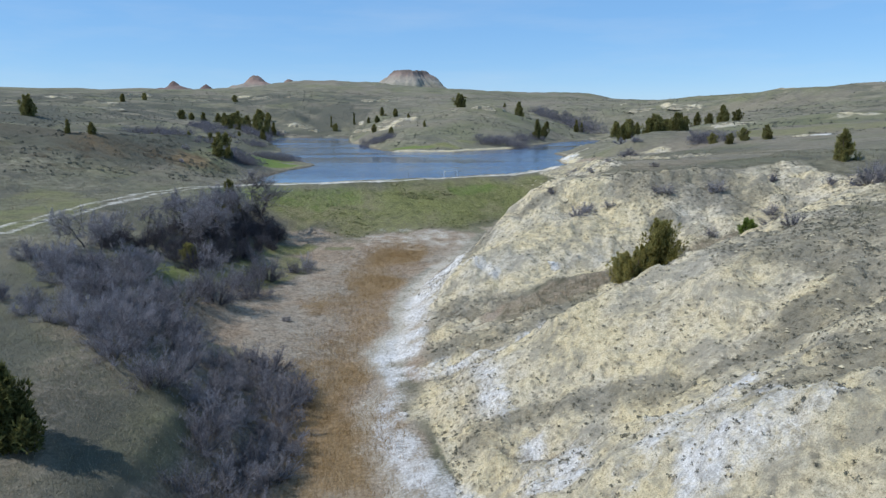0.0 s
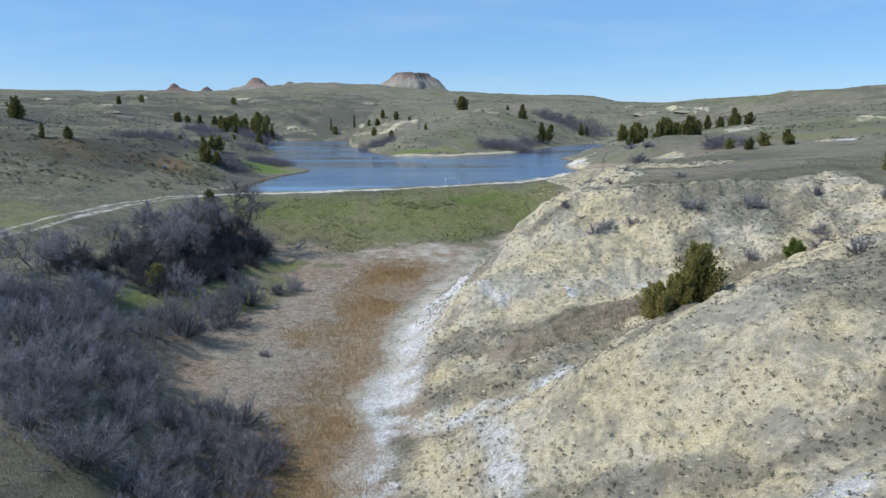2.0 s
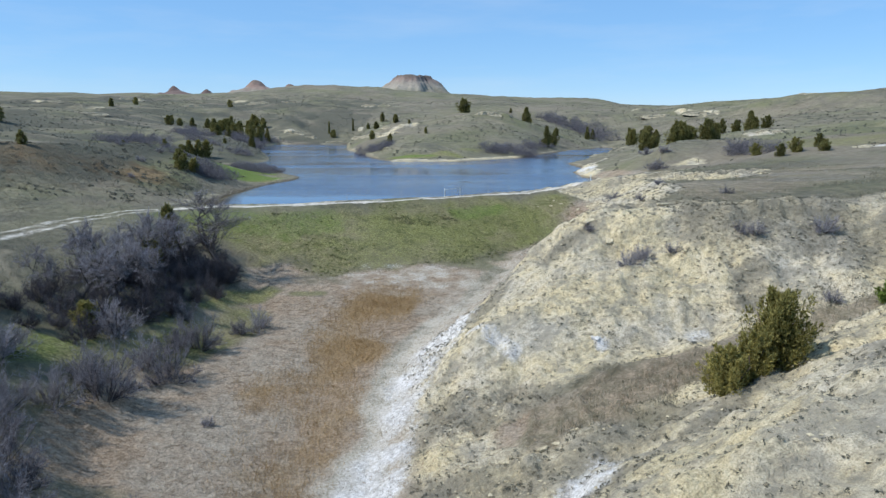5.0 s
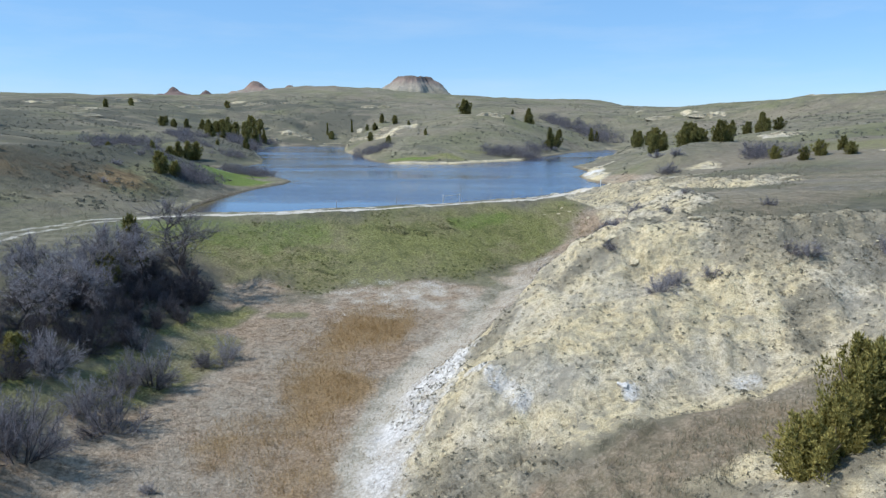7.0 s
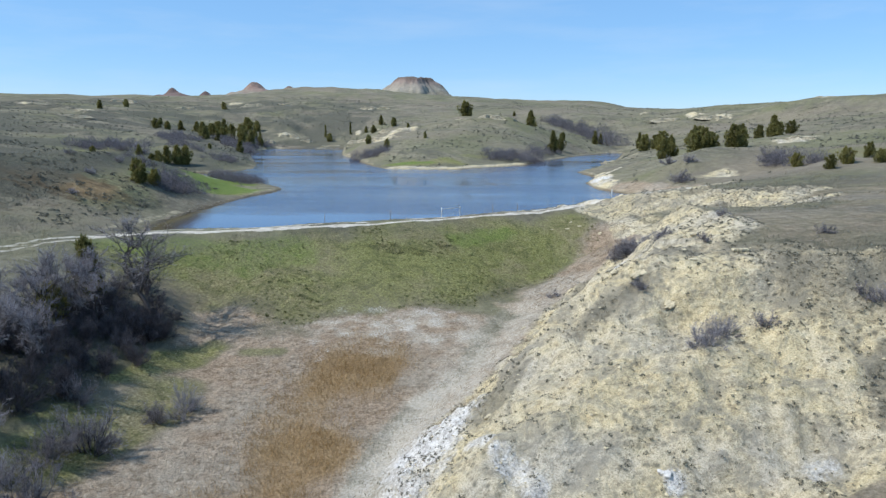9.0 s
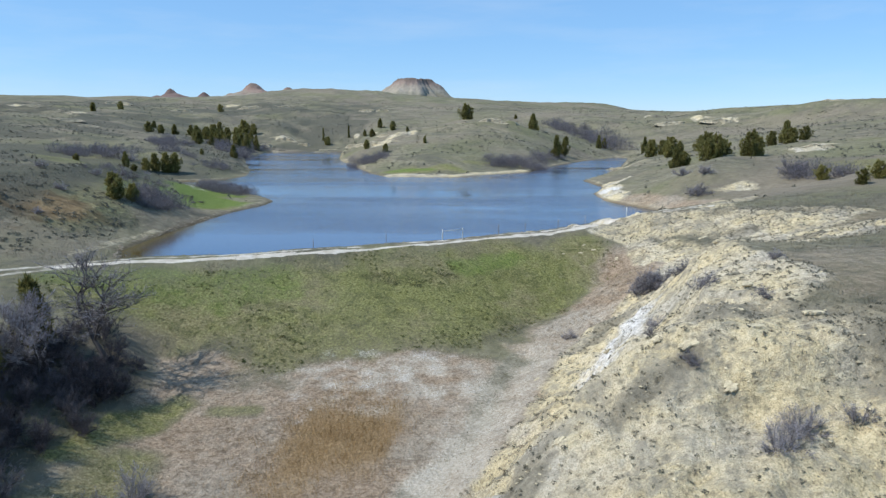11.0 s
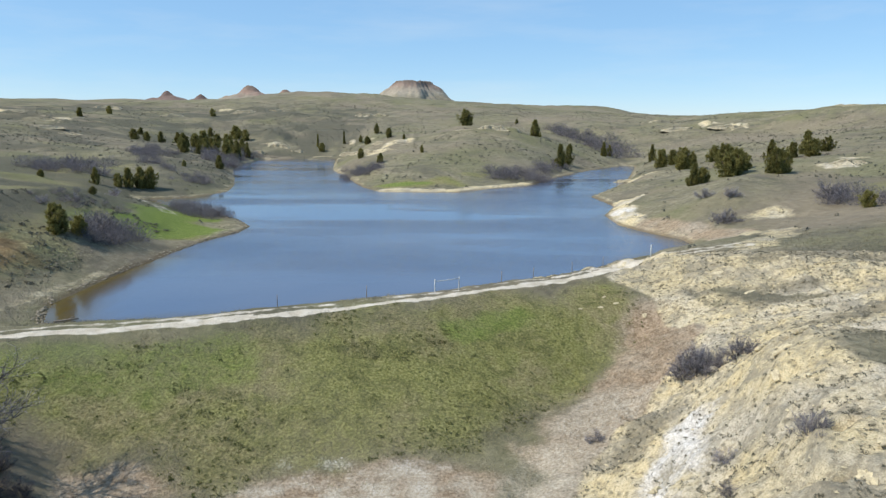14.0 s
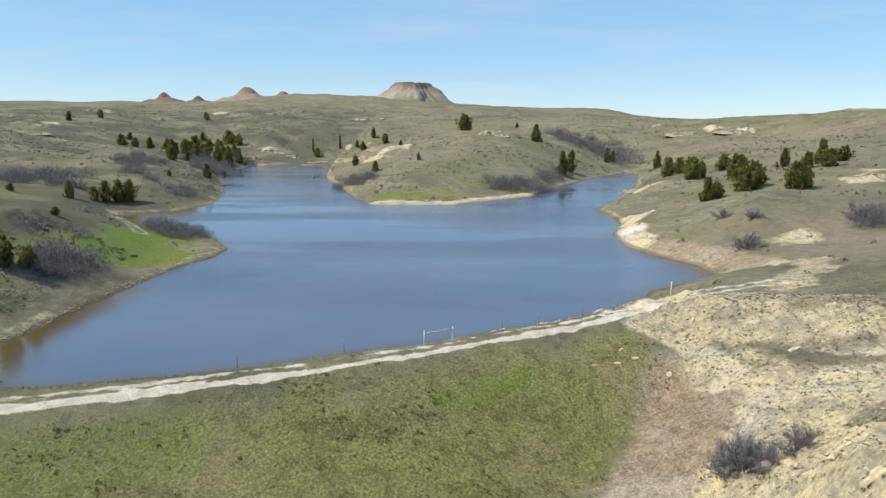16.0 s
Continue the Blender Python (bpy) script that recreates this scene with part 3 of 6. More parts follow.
    rough = calc(nt, 'ADD', calc(nt, 'ADD', calc(nt, 'MULTIPLY', fine, 0.35), calc(nt, 'MULTIPLY', grit, 0.2)), calc(nt, 'MULTIPLY', mid, 0.7))
    bump(nt, sh, rough, 0.9, 0.5)
    return m


def leaf_material(name, dark, light, through_light=0.3):
    m, nt, sh = material(name)
    info = nt.nodes.new("ShaderNodeObjectInfo")
    geo = nt.nodes.new("ShaderNodeNewGeometry")
    f = calc(nt, 'ADD', calc(nt, 'MULTIPLY', geo.outputs["Random Per Island"], 0.7), calc(nt, 'MULTIPLY', info.outputs["Random"], 0.3))
    col = ramp(nt, f, [(0.1, dark), (0.9, light)])
    nt.links.new(col, sh.inputs["Base Color"])
    sh.inputs["Roughness"].default_value = 0.8
    sh.inputs["Specular IOR Level"].default_value = 0.2
    if through_light:
        lit = nt.nodes.new("ShaderNodeBsdfTranslucent")
        nt.links.new(col, lit.inputs[0])
        mix = node(nt, "ShaderNodeMixShader", Fac=through_light)
        nt.links.new(sh.outputs[0], mix.inputs[1])
        nt.links.new(lit.outputs[0], mix.inputs[2])
        nt.links.new(mix.outputs[0], nt.nodes["Material Output"].inputs[0])
    return m


def stone_material(name, dark, light):
    m, nt, sh = material(name)
    col = ramp(nt, noise_node(nt, 2.2, 6, 0.7), [(0.3, dark), (0.65, light)])
    nt.links.new(col, sh.inputs["Base Color"])
    sh.inputs["Roughness"].default_value = 0.92
    bump(nt, sh, noise_node(nt, 9, 5, 0.7), 0.6, 0.05)
    return m


def water_material():
    m, nt, sh = material("lake_water")
    col = ramp(nt, noise_node(nt, 0.03, 3, 0.5), [(0.35, (0.066, 0.098, 0.165)), (0.7, (0.096, 0.122, 0.18))])
    bed = nt.nodes.new("ShaderNodeAttribute")
    bed.attribute_name = "shallow_and_reflection"
    # brown for shallows and for the painted reflection of the bank
    col = blend(nt, bed.outputs["Fac"], col, (0.088, 0.066, 0.022))
    nt.links.new(col, sh.inputs["Base Color"])
    sh.inputs["IOR"].default_value = 1.333
    stretch = node(nt, "ShaderNodeMapping", Scale=(0.010, 0.045, 1.0))
    nt.links.new(nt.nodes["place"].outputs["Object"], stretch.inputs["Vector"])
    calm = node(nt, "ShaderNodeTexNoise", Scale=1.0, Detail=4, Roughness=0.6)
    nt.links.new(stretch.outputs[0], calm.inputs["Vector"])
    still = ramp(nt, calm.outputs["Fac"], [(0.42, (0.12, 0.12, 0.12)), (0.60, (1, 1, 1))])
    nt.links.new(ramp(nt, calm.outputs["Fac"], [(0.42, (0.05, 0.05, 0.05)), (0.60, (0.16, 0.16, 0.16))]), sh.inputs["Roughness"])
    waves = calc(nt, 'MULTIPLY', noise_node(nt, 3.0, 3, 0.6, 0.3), still)
    bump(nt, sh, waves, 0.75, 0.09)
    return m


GROUND = ground_material()
WATER = water_material()
TWIG = leaf_material("bare_twigs", (0.055, 0.052, 0.060), (0.43, 0.41, 0.43), 0.3)
TUFT = leaf_material("dark_tufts", (0.095, 0.091, 0.068), (0.26, 0.247, 0.188), 0.4)
STEM = leaf_material("grey_bark", (0.040, 0.036, 0.034), (0.11, 0.10, 0.095), 0.0)
# TWIG darkened for the grove: shade put into the colour
SHADE_TWIG = leaf_material("shade_twigs", (0.024, 0.021, 0.025), (0.16, 0.15, 0.162), 0.2)
NEEDLE = leaf_material("juniper_needles", (0.060, 0.066, 0.022), (0.34, 0.31, 0.105), 0.45)
BARK = stone_material("juniper_bark", (0.06, 0.045, 0.035), (0.16, 0.12, 0.09))
SAGE = leaf_material("sage_leaves", (0.15, 0.143, 0.105), (0.33, 0.31, 0.235), 0.45)
REEDS = leaf_material("dry_reeds", (0.18, 0.132, 0.085), (0.56, 0.465, 0.345), 0.4)
AMBER = leaf_material("amber_reeds", (0.16, 0.098, 0.040), (0.47, 0.325, 0.155), 0.4)
GRASS = leaf_material("green_grass", (0.12, 0.126, 0.042), (0.30, 0.286, 0.115), 0.45)
STONE = stone_material("sandstone", (0.27, 0.23, 0.155), (0.60, 0.525, 0.35))
PALE = stone_material("pale_stone", (0.45, 0.43, 0.39), (0.72, 0.70, 0.66))
GALV = stone_material("weathered_pipe", (0.30, 0.32, 0.33), (0.55, 0.58, 0.58))
WOOD = stone_material("weathered_wood", (0.10, 0.085, 0.07), (0.26, 0.22, 0.18))


# ---- ground and water ----
def spread(lo, hi, cell, down, up, grow_down, grow_up):
    """Coordinates evenly apart between lo and hi, and wider and wider apart beyond."""
    out = list(np.arange(lo, hi + cell / 2, cell))
    gap = cell
    while out[-1] < up:
        gap *= grow_up
        out.append(out[-1] + gap)
    gap = cell
    while out[0] > down:
        gap *= grow_down
        out.insert(0, out[0] - gap)
    return np.array(out)


# where the thicket stands
DRAW = [(-36, 56), (-30, 55), (-28, 62), (-25, 56), (-21, 52), (-18, 49), (-14, 49), (-10, 46), (-9, 37), (-9, 33), (-9.3, 27), (-12, 27), (-13, 34), (-16, 35.5), (-19, 37), (-21, 38), (-23, 40), (-26, 40), (-28, 44), (-25, 46), (-30, 51)]
GROVE = [(-33.5, 62), (-30, 65), (-26, 65), (-22.5, 75), (-21, 85), (-22, 92), (-28, 91), (-30.5, 84), (-31.5, 74), (-33.5, 68)]


def covers(x, y, z):
    """Shares of each kind of cover over the ground."""
    n, w = fbm(x, y, 6, 4, 41), fbm(x, y, 22, 3, 43)
    out = {"clay": bare(x, y)}
    left, f = off_line(x, y, LAND["wash left"])
    floor, f = off_line(x, y, LAND["wash floor"])
    right, fr = off_line(x, y, LAND["wash right"])
    toe, f = off_line(x, y, LAND["dam toe"])
    low = step(-3.9, -4.9, z + 0.5 * n)
    in_wash = low * step(99, 94, y + 1.5 * n) * step(14, 9, x)
    west, f = off_line(x, y, LAND["spur a west foot"])
    gully_floor, f = off_line(x, y, [(6.5, 54.6), (10, 56), (15, 58), (22, 60.5), (27, 62)])
    out["reed"] = np.maximum(0.75 * step(4.2, 1.6, west + 1.2 * n), 0.5 * step(4.4, 1.8, gully_floor + 1.0 * n))
    corner, f = off_line(x, y, [(-23, 16), (-19, 28), (-19.5, 38), (-24, 43)])
    out["reed"] = np.maximum(out["reed"], 0.38 * step(5.5, 2.0, corner + 1.5 * n))
    band, f = off_line(x, y, [(10, 99), (14, 104.5), (18.5, 109.5), (20.3, 113), (19.6, 117.5)])
    out["reed"] = np.maximum(out["reed"], 0.8 * step(5.6, 1.5, band + 1.8 * n))
    out["reed"] = np.maximum(out["reed"], np.clip(in_wash * (1 - 0.9 * step(2.2, 0.6, right + 0.8 * n)), 0, 1))
    amber, f = off_line(x, y, [(-6.5, 20), (-7.5, 40), (-7.4, 52), (-7.2, 62), (-8, 72), (-7.6, 79), (-6, 86)])
    out["amber"] = step(6.4, 1.5, amber + 2.8 * n) * step(24, 36, y) * (0.75 + 0.5 * fbm(x, y, 5, 3, 51))
    out["amber"] = np.maximum(out["amber"], 0.06 * step(3.4, 1.0, band + 1.4 * n))
    ring = [(-38, 101), (-25, 105.5), (-12, 110.4), (0.7, 116.2), (12, 122.5), (19, 126), (18.5, 115), (8, 103), (3, 98), (-2, 94.5), (-10, 95.5), (-21, 94.5), (-30, 97)]
    dist, f = off_line(x, y, ring + ring[:1])
    face = np.where(inside(x, y, ring), 1, -1) * dist
    out["green"] = step(-3.0, 4.0, face + 1.8 * n) * (0.75 + 0.25 * w)
    for line, wide, much in (([(-38, 156), (-42, 166), (-46, 180), (-52, 186)], 6, 1.0), ([(-15, 240), (0, 245)], 9, 0.95), ([(-45, 55), (-46, 80), (-50, 88)], 7, 0.55),
                             ([(-26, 45), (-30, 55)], 4, 0.5), ([(-26, 62), (-24, 76)], 3, 0.7), ([(-15, 87.7), (-12.5, 88)], 1.9, 0.85), ([(-22, 80.5), (-19.3, 85), (-17.8, 88.3)], 2.0, 0.8), ([(-21.5, 70), (-18.6, 76.5), (-17.4, 80.5)], 2.4, 0.75), ([(30, 265), (10, 258)], 6, 0.5), ([(70, 160), (100, 150)], 12, 0.5), ([(-46, 124), (-49, 140), (-55, 158), (-60, 172)], 9, 0.5), ([(-78, 117), (-58, 123), (-56, 140)], 6, 0.5), ([(-60, 164), (-88, 210), (-97, 246)], 18, 0.55)):
        d, f = off_line(x, y, line)
        out["green"] = np.maximum(out["green"], much * step(wide, wide * 0.35, d + 2 * n))
    yellowed = np.zeros(np.shape(x))
    for line, wide, much in (([(-25, 64), (-21.5, 70), (-18.4, 76.5), (-17.6, 80.5)], 3.6, 0.95), ([(-22, 80.5), (-19.3, 85), (-17.8, 88.3)], 2.8, 0.95), ([(-15, 87.7), (-12.5, 88)], 2.0, 0.95), ([(-15, 30), (-13.5, 44), (-17, 50)], 3.0, 0.7)):
        d, f = off_line(x, y, line)
        yellowed = np.maximum(yellowed, much * step(wide, wide * 0.4, d + 0.3 * wide * n))
    out["green"] = np.maximum(out["green"], 0.55 * yellowed)
    out["reed"] = out["reed"] * (1 - 0.75 * yellowed)
    lush = np.zeros(np.shape(x))
    for line, wide, much in (([(-41, 158), (-44, 167), (-48, 178), (-53, 185)], 8.5, 1.15), ([(-16, 241), (-6, 244)], 6, 0.8), ([(-33, 101), (-20, 103), (-14, 106)], 3.5, 0.48), ([(-27, 60), (-25, 70), (-24, 78)], 2.0, 0.36),
                             ([(-30, 49), (-33, 54)], 3, 0.35), ([(-47, 141), (-49, 150)], 3, 0.5), ([(2, 113), (8, 117)], 2.5, 0.6)):
        d, f = off_line(x, y, line)
        lush = np.maximum(lush, much * step(wide, wide * 0.3, d + 0.35 * wide * n))
    out["lush"] = lush
    white = np.zeros(np.shape(x))
    speckle = fbm(x, y, 1.3, 3, 46)
    for line, wide, much in (([(-3.6, 48.8), (0.7, 48.6), (5, 46.8), (8, 49.5)], 1.7, 0.75), ([(2.6, 46), (3.2, 40), (3.6, 37.6)], 1.3, 0.8), ([(4.8, 29.6), (6.4, 32.4)], 1.4, 0.8), ([(7.2, 24.8), (8.6, 26.6)], 1.2, 0.8), ([(12.4, 28), (13.2, 28.8)], 1.1, 0.75),
                             ([(12.8, 21.6), (13.5, 22.4)], 1.1, 0.7), ([(-2.4, 38), (-1.6, 35), (0.4, 31)], 1.6, 0.8), ([(9, 22.2), (11.8, 22.8)], 0.9, 0.7), ([(12.4, 38.8), (13, 39)], 0.9, 0.6), ([(16.5, 62.6), (17.3, 62.8)], 0.9, 0.8), ([(3.4, 64.8), (4.8, 63)], 0.55, 0.8),
                             ([(-3.9, 55.5), (-4.2, 50.3), (-3.4, 45.4), (-3.2, 39.8), (-2.1, 36.1), (-0.4, 32.5), (1.5, 28)], 1.0, 0.72), ([(-4.2, 50.9), (-1.5, 48.5), (1.9, 47.5)], 1.3, 0.9), ([(4.8, 33.8), (5.6, 28.5)], 1.2, 0.85), ([(10.8, 29.6), (10.3, 24.4), (9.4, 22.6)], 1.0, 0.7),
                             ([(12.0, 27), (12.1, 22.1)], 1.0, 0.6), ([(15.2, 94.4), (12.4, 89.4), (10.6, 87.4)], 1.5, 0.85), ([(2.4, 66.8), (3, 66)], 0.5, 0.8), ([(0.8, 71.8), (-0.9, 69), (-1.7, 65.4), (-2.3, 60.7), (-3.0, 54)], 2.3, 0.9), ([(34, 178), (34.5, 184)], 2.6, 0.62), ([(76, 140), (79, 140)], 3, 0.7), ([(10.6, 62.2), (10.9, 62.4)], 0.5, 0.7)):
        d, f = off_line(x, y, line)
        white = np.maximum(white, (much - 0.20 + 0.50 * speckle) * step(wide * 1.25, wide * 0.35, d + 0.45 * wide * n))
    fringe = step(5, 0.5, np.abs(toe - 1.5) + 2.2 * n) * step(-13, -8, x) * step(6, 2, x) * (y < 98) * (0.10 + 0.42 * speckle)
    flats, f = off_line(x, y, [(-12.5, 81), (-10, 88), (-7, 93)])
    fringe = np.maximum(fringe, step(3.5, 0.5, flats + n) * (0.04 + 0.45 * speckle))
    out["chalk"] = np.maximum(white, 0.6 * fringe)
    crust = step(6.5, 1.5, np.abs(toe - 2.0) + 1.4 * n) * step(-15, -9, x) * step(9, 5, x) * step(97.5, 94.5, y + 1.2 * n)
    trail, f = off_line(x, y, [(-3.4, 54), (-2.6, 62), (-1.4, 71), (0, 76), (2.7, 84.7), (5.6, 92), (9.5, 98.4), (14, 104)])
    hills = step(-44, -54, x) * step(104, 114, y) * (1 - step(520, 640, y))
    out["sage_and_shade"] = np.clip(hills * (0.60 + 0.6 * fbm(x, y, 14, 4, 47)) + 0.30 * step(150, 260, y) * fbm(x, y, 30, 4, 48), 0, 1)
    # ground under the shrubs darkened: their shade put into the colour
    out["sage_and_shade"] = np.maximum(out["sage_and_shade"], 0.75 * inside(x, y, GROVE) + 0.45 * inside(x, y, DRAW))
    # western slope darkened for the juniper's shadow, in the cover's colour
    slope_west, f = off_line(x, y, [(-24, 14), (-21, 28), (-23, 40), (-30, 50)])
    out["sage_and_shade"] = np.maximum(out["sage_and_shade"], 0.5 * step(11, 5, slope_west + 2 * n) * (0.9 + 0.5 * n))
    out["pale"] = step(4.4, 1.2, trail + 1.0 * n) * (0.95 + 0.3 * speckle) * (0.5 + 0.5 * step(94, 80, y))
    out["pale"] = np.maximum(out["pale"], crust * (0.55 + 0.45 * speckle))
    bed, f = off_line(x, y, [(-2.0, 60), (-4.4, 54), (-4.0, 46), (-3.2, 39), (-1.6, 33), (1, 27)])
    out["pale"] = np.maximum(out["pale"], 0.62 * step(3.0, 0.8, bed + 0.9 * n) * (0.9 + 0.4 * speckle))
    grown = np.zeros(np.shape(x))
    for line, wide in (([(-3, 52.4), (0.7, 51.2), (4.2, 50.5)], 1.9), ([(1.5, 35.6), (3.8, 36.8), (6.9, 35.7), (10.3, 34.4), (13.2, 33.3), (16.1, 32.2), (18.5, 33.3), (22.8, 34.1), (27, 35)], 1.15), ([(13.6, 25.4), (15, 25), (17, 23.8)], 1.4),
                       ([(21.2, 46.5), (21.4, 39), (22.7, 37.2), (26, 37.4), (34, 42)], 3.6), ([(4, 50), (8, 50.6), (12, 52.6)], 2.2), ([(7, 47), (12, 49), (16, 52)], 0.9), ([(14.6, 77.4), (18, 75.8), (23, 77)], 2.2),
                       ([(25.5, 79), (25.5, 88), (29, 91), (36, 96)], 4.5), ([(26, 72), (36, 78), (50, 84)], 6.5), ([(32.7, 122.6), (38, 122), (46, 118)], 2.4), ([(20, 40), (26, 46), (32, 52)], 3.2),
                       ([(26, 102), (36, 106)], 2.0), ([(24, 119.5), (28, 117), (33, 115.4)], 0.9), ([(12, 95), (14.5, 99)], 1.6), ([(3.2, 70), (4.6, 72)], 1.0), ([(-1.5, 56.8), (0.8, 59.6), (4.5, 57.6), (8.1, 56.5)], 2.0), ([(0.0, 50.8), (3.2, 49.9), (6.4, 49.7)], 1.5), ([(22, 66.4), (20.4, 64.1)], 1.2), ([(8.8, 72.8), (11.9, 73.6)], 1.2), ([(15.6, 33), (18.4, 33.3), (20.5, 30.4)], 0.9), ([(17.5, 28), (16.4, 24)], 1.3)):
        d, f = off_line(x, y, line)
        grown = np.maximum(grown, step(wide * 1.4, wide * 0.45, d + 0.5 * wide * n))
    end, f = off_line(x, y, [(24, 124), (30, 121), (38, 119), (46, 117)])
    grown = np.maximum(grown, 0.42 * step(7, 3, end + 1.5 * n))
    out["grown"] = grown * (0.85 + 0.25 * speckle)
    rust, f = off_line(x, y, [(-100, 116), (-75, 116), (-57, 119), (-52, 123), (-46, 125)])
    bank_grass, f = off_line(x, y, [(34, 171), (37, 161), (40.5, 154), (40, 150)])
    out["reed"] = np.maximum(out["reed"], 0.7 * step(4.5, 1.5, bank_grass + 1.2 * n))
    flat_top, f = off_line(x, y, [(24, 80), (32, 84), (42, 94), (36, 104), (29, 108), (40, 110), (52, 108)])
    out["reed"] = np.maximum(out["reed"], 0.42 * step(9, 4, flat_top + 1.5 * n))
    out["rust"] = 0.95 * step(7, 2, rust + 2.5 * n) + 0.5 * step(3.5, 1, np.hypot((x - 17) * 0.6, y - 58) + n)
    pink, f = off_line(x, y, [(7.7, 53), (10.6, 55), (13.6, 57.8), (17, 59)])
    out["rust"] = np.maximum(out["rust"], 0.32 * step(2.6, 0.8, pink + 0.8 * n))
    road = np.zeros(np.shape(x))
    crest_line = LAND["dam crest down"]
    for line, wide, much in (([(p[0], p[1] + 0.75) for p in crest_line], 0.62, 0.98), ([(p[0], p[1] + 2.5) for p in crest_line], 0.30, 0.6), ([(p[0], p[1] + 1.6) for p in crest_line], 1.5, 0.30)):
        d, f = off_line(x, y, line)
        road = np.maximum(road, much * step(wide * 1.4, wide * 0.5, d + 0.2 * n + 0.22 * speckle))
    for line in ([(-46, 0), (-44, 40), (-43, 64), (-42, 80), (-41, 94), (-38.5, 101), (-34, 105.2)], [(22, 130.3), (28, 131.4), (34, 132)], [(-65, 195), (-60, 191), (-54, 184), (-44, 169)]):
        d, f = off_line(x, y, line)
        d = d + 0.25 * n
        worn = step(1.0, 0.8, f) * step(0.0, 0.2, f) if line[0][0] < -50 else 1.0
        road = np.maximum(road, worn * np.maximum(step(0.75, 0.25, np.abs(d - 0.95)) * 0.56, step(1.3, 0.9, d) * 0.28))
    out["road"] = road
    out["clay"] = out["clay"] * (1 - 0.9 * step(3.0, 1.2, band + 0.8 * n))
    shore, f = off_line(x, y, SHORE + SHORE[:1])
    hill, f = off_line(x, y, [(-100, 98), (-75, 103), (-60, 108), (-51, 116), (-47, 126)])
    # dark streaks: bare soil, and the turf steps' shadows put into the colour
    soil_and_shade = step(8, 3, hill) * step(0.86, 1.2, ridged(x + 0.4 * y, y * 2.2 - 0.3 * x, 5.5, 3, 56)) * 0.75
    out["mud_and_shade"] = 0.65 * step(0.9, 0.2, shore + 0.2 * n) * (z < 0.45)
    out["mud_and_shade"] = np.maximum(out["mud_and_shade"], soil_and_shade)
    plain, f = off_line(x, y, [(21, 126), (26, 127.5), (34, 130), (42, 140), (45, 145)])
    out["clay"] = np.maximum(out["clay"], 0.55 * step(3.6, 1.0, plain + 1.8 * n))
    butt, f = off_line(x, y, [(20, 125), (22.4, 121), (22.6, 116)])
    out["clay"] = np.maximum(out["clay"], 0.8 * step(2.8, 1.0, butt + 0.9 * n))
    nose, f = off_line(x, y, [(15, 90), (17, 96), (21, 100), (28, 102)])
    out["clay"] = np.maximum(out["clay"], 0.85 * step(4.5, 1.5, nose + 1.2 * n))
    strip, f = off_line(x, y, [(-36.5, 108), (-38.3, 113), (-38.4, 121), (-37.6, 132)])
    out["clay"] = np.maximum(out["clay"], 0.45 * step(1.2, 0.4, strip + 0.5 * n))
    sand, f = off_line(x, y, [(-16.5, 231), (4, 231), (12, 240), (24, 252)])
    out["clay"] = np.maximum(out["clay"], 0.95 * step(4.5, 1.8, sand + 0.8 * n))
    out["clay"] = np.maximum(out["clay"], 0.45 * step(2.6, 0.8, shore + 1.0 * n) * (y > 150))
    band, f = off_line(x, y, LAND["left hill foot"])
    out["clay"] = np.maximum(out["clay"], 0.30 * step(6, 2, band + 3 * n) * step(96, 104, y))
    return out


GRID = {}


def lie(x, y):
    """Height of the finished ground sheet."""
    x, y = np.asarray(x, float), np.asarray(y, float)
    xs, ys, z = GRID["x"], GRID["y"], GRID["z"]
    i, j = np.clip(np.searchsorted(xs, x) - 1, 0, len(xs) - 2), np.clip(np.searchsorted(ys, y) - 1, 0, len(ys) - 2)
    u, v = (x - xs[i]) / (xs[i + 1] - xs[i]), (y - ys[j]) / (ys[j + 1] - ys[j])
    return (z[j, i] * (1 - u) + z[j, i + 1] * u) * (1 - v) + (z[j + 1, i] * (1 - u) + z[j + 1, i + 1] * u) * v


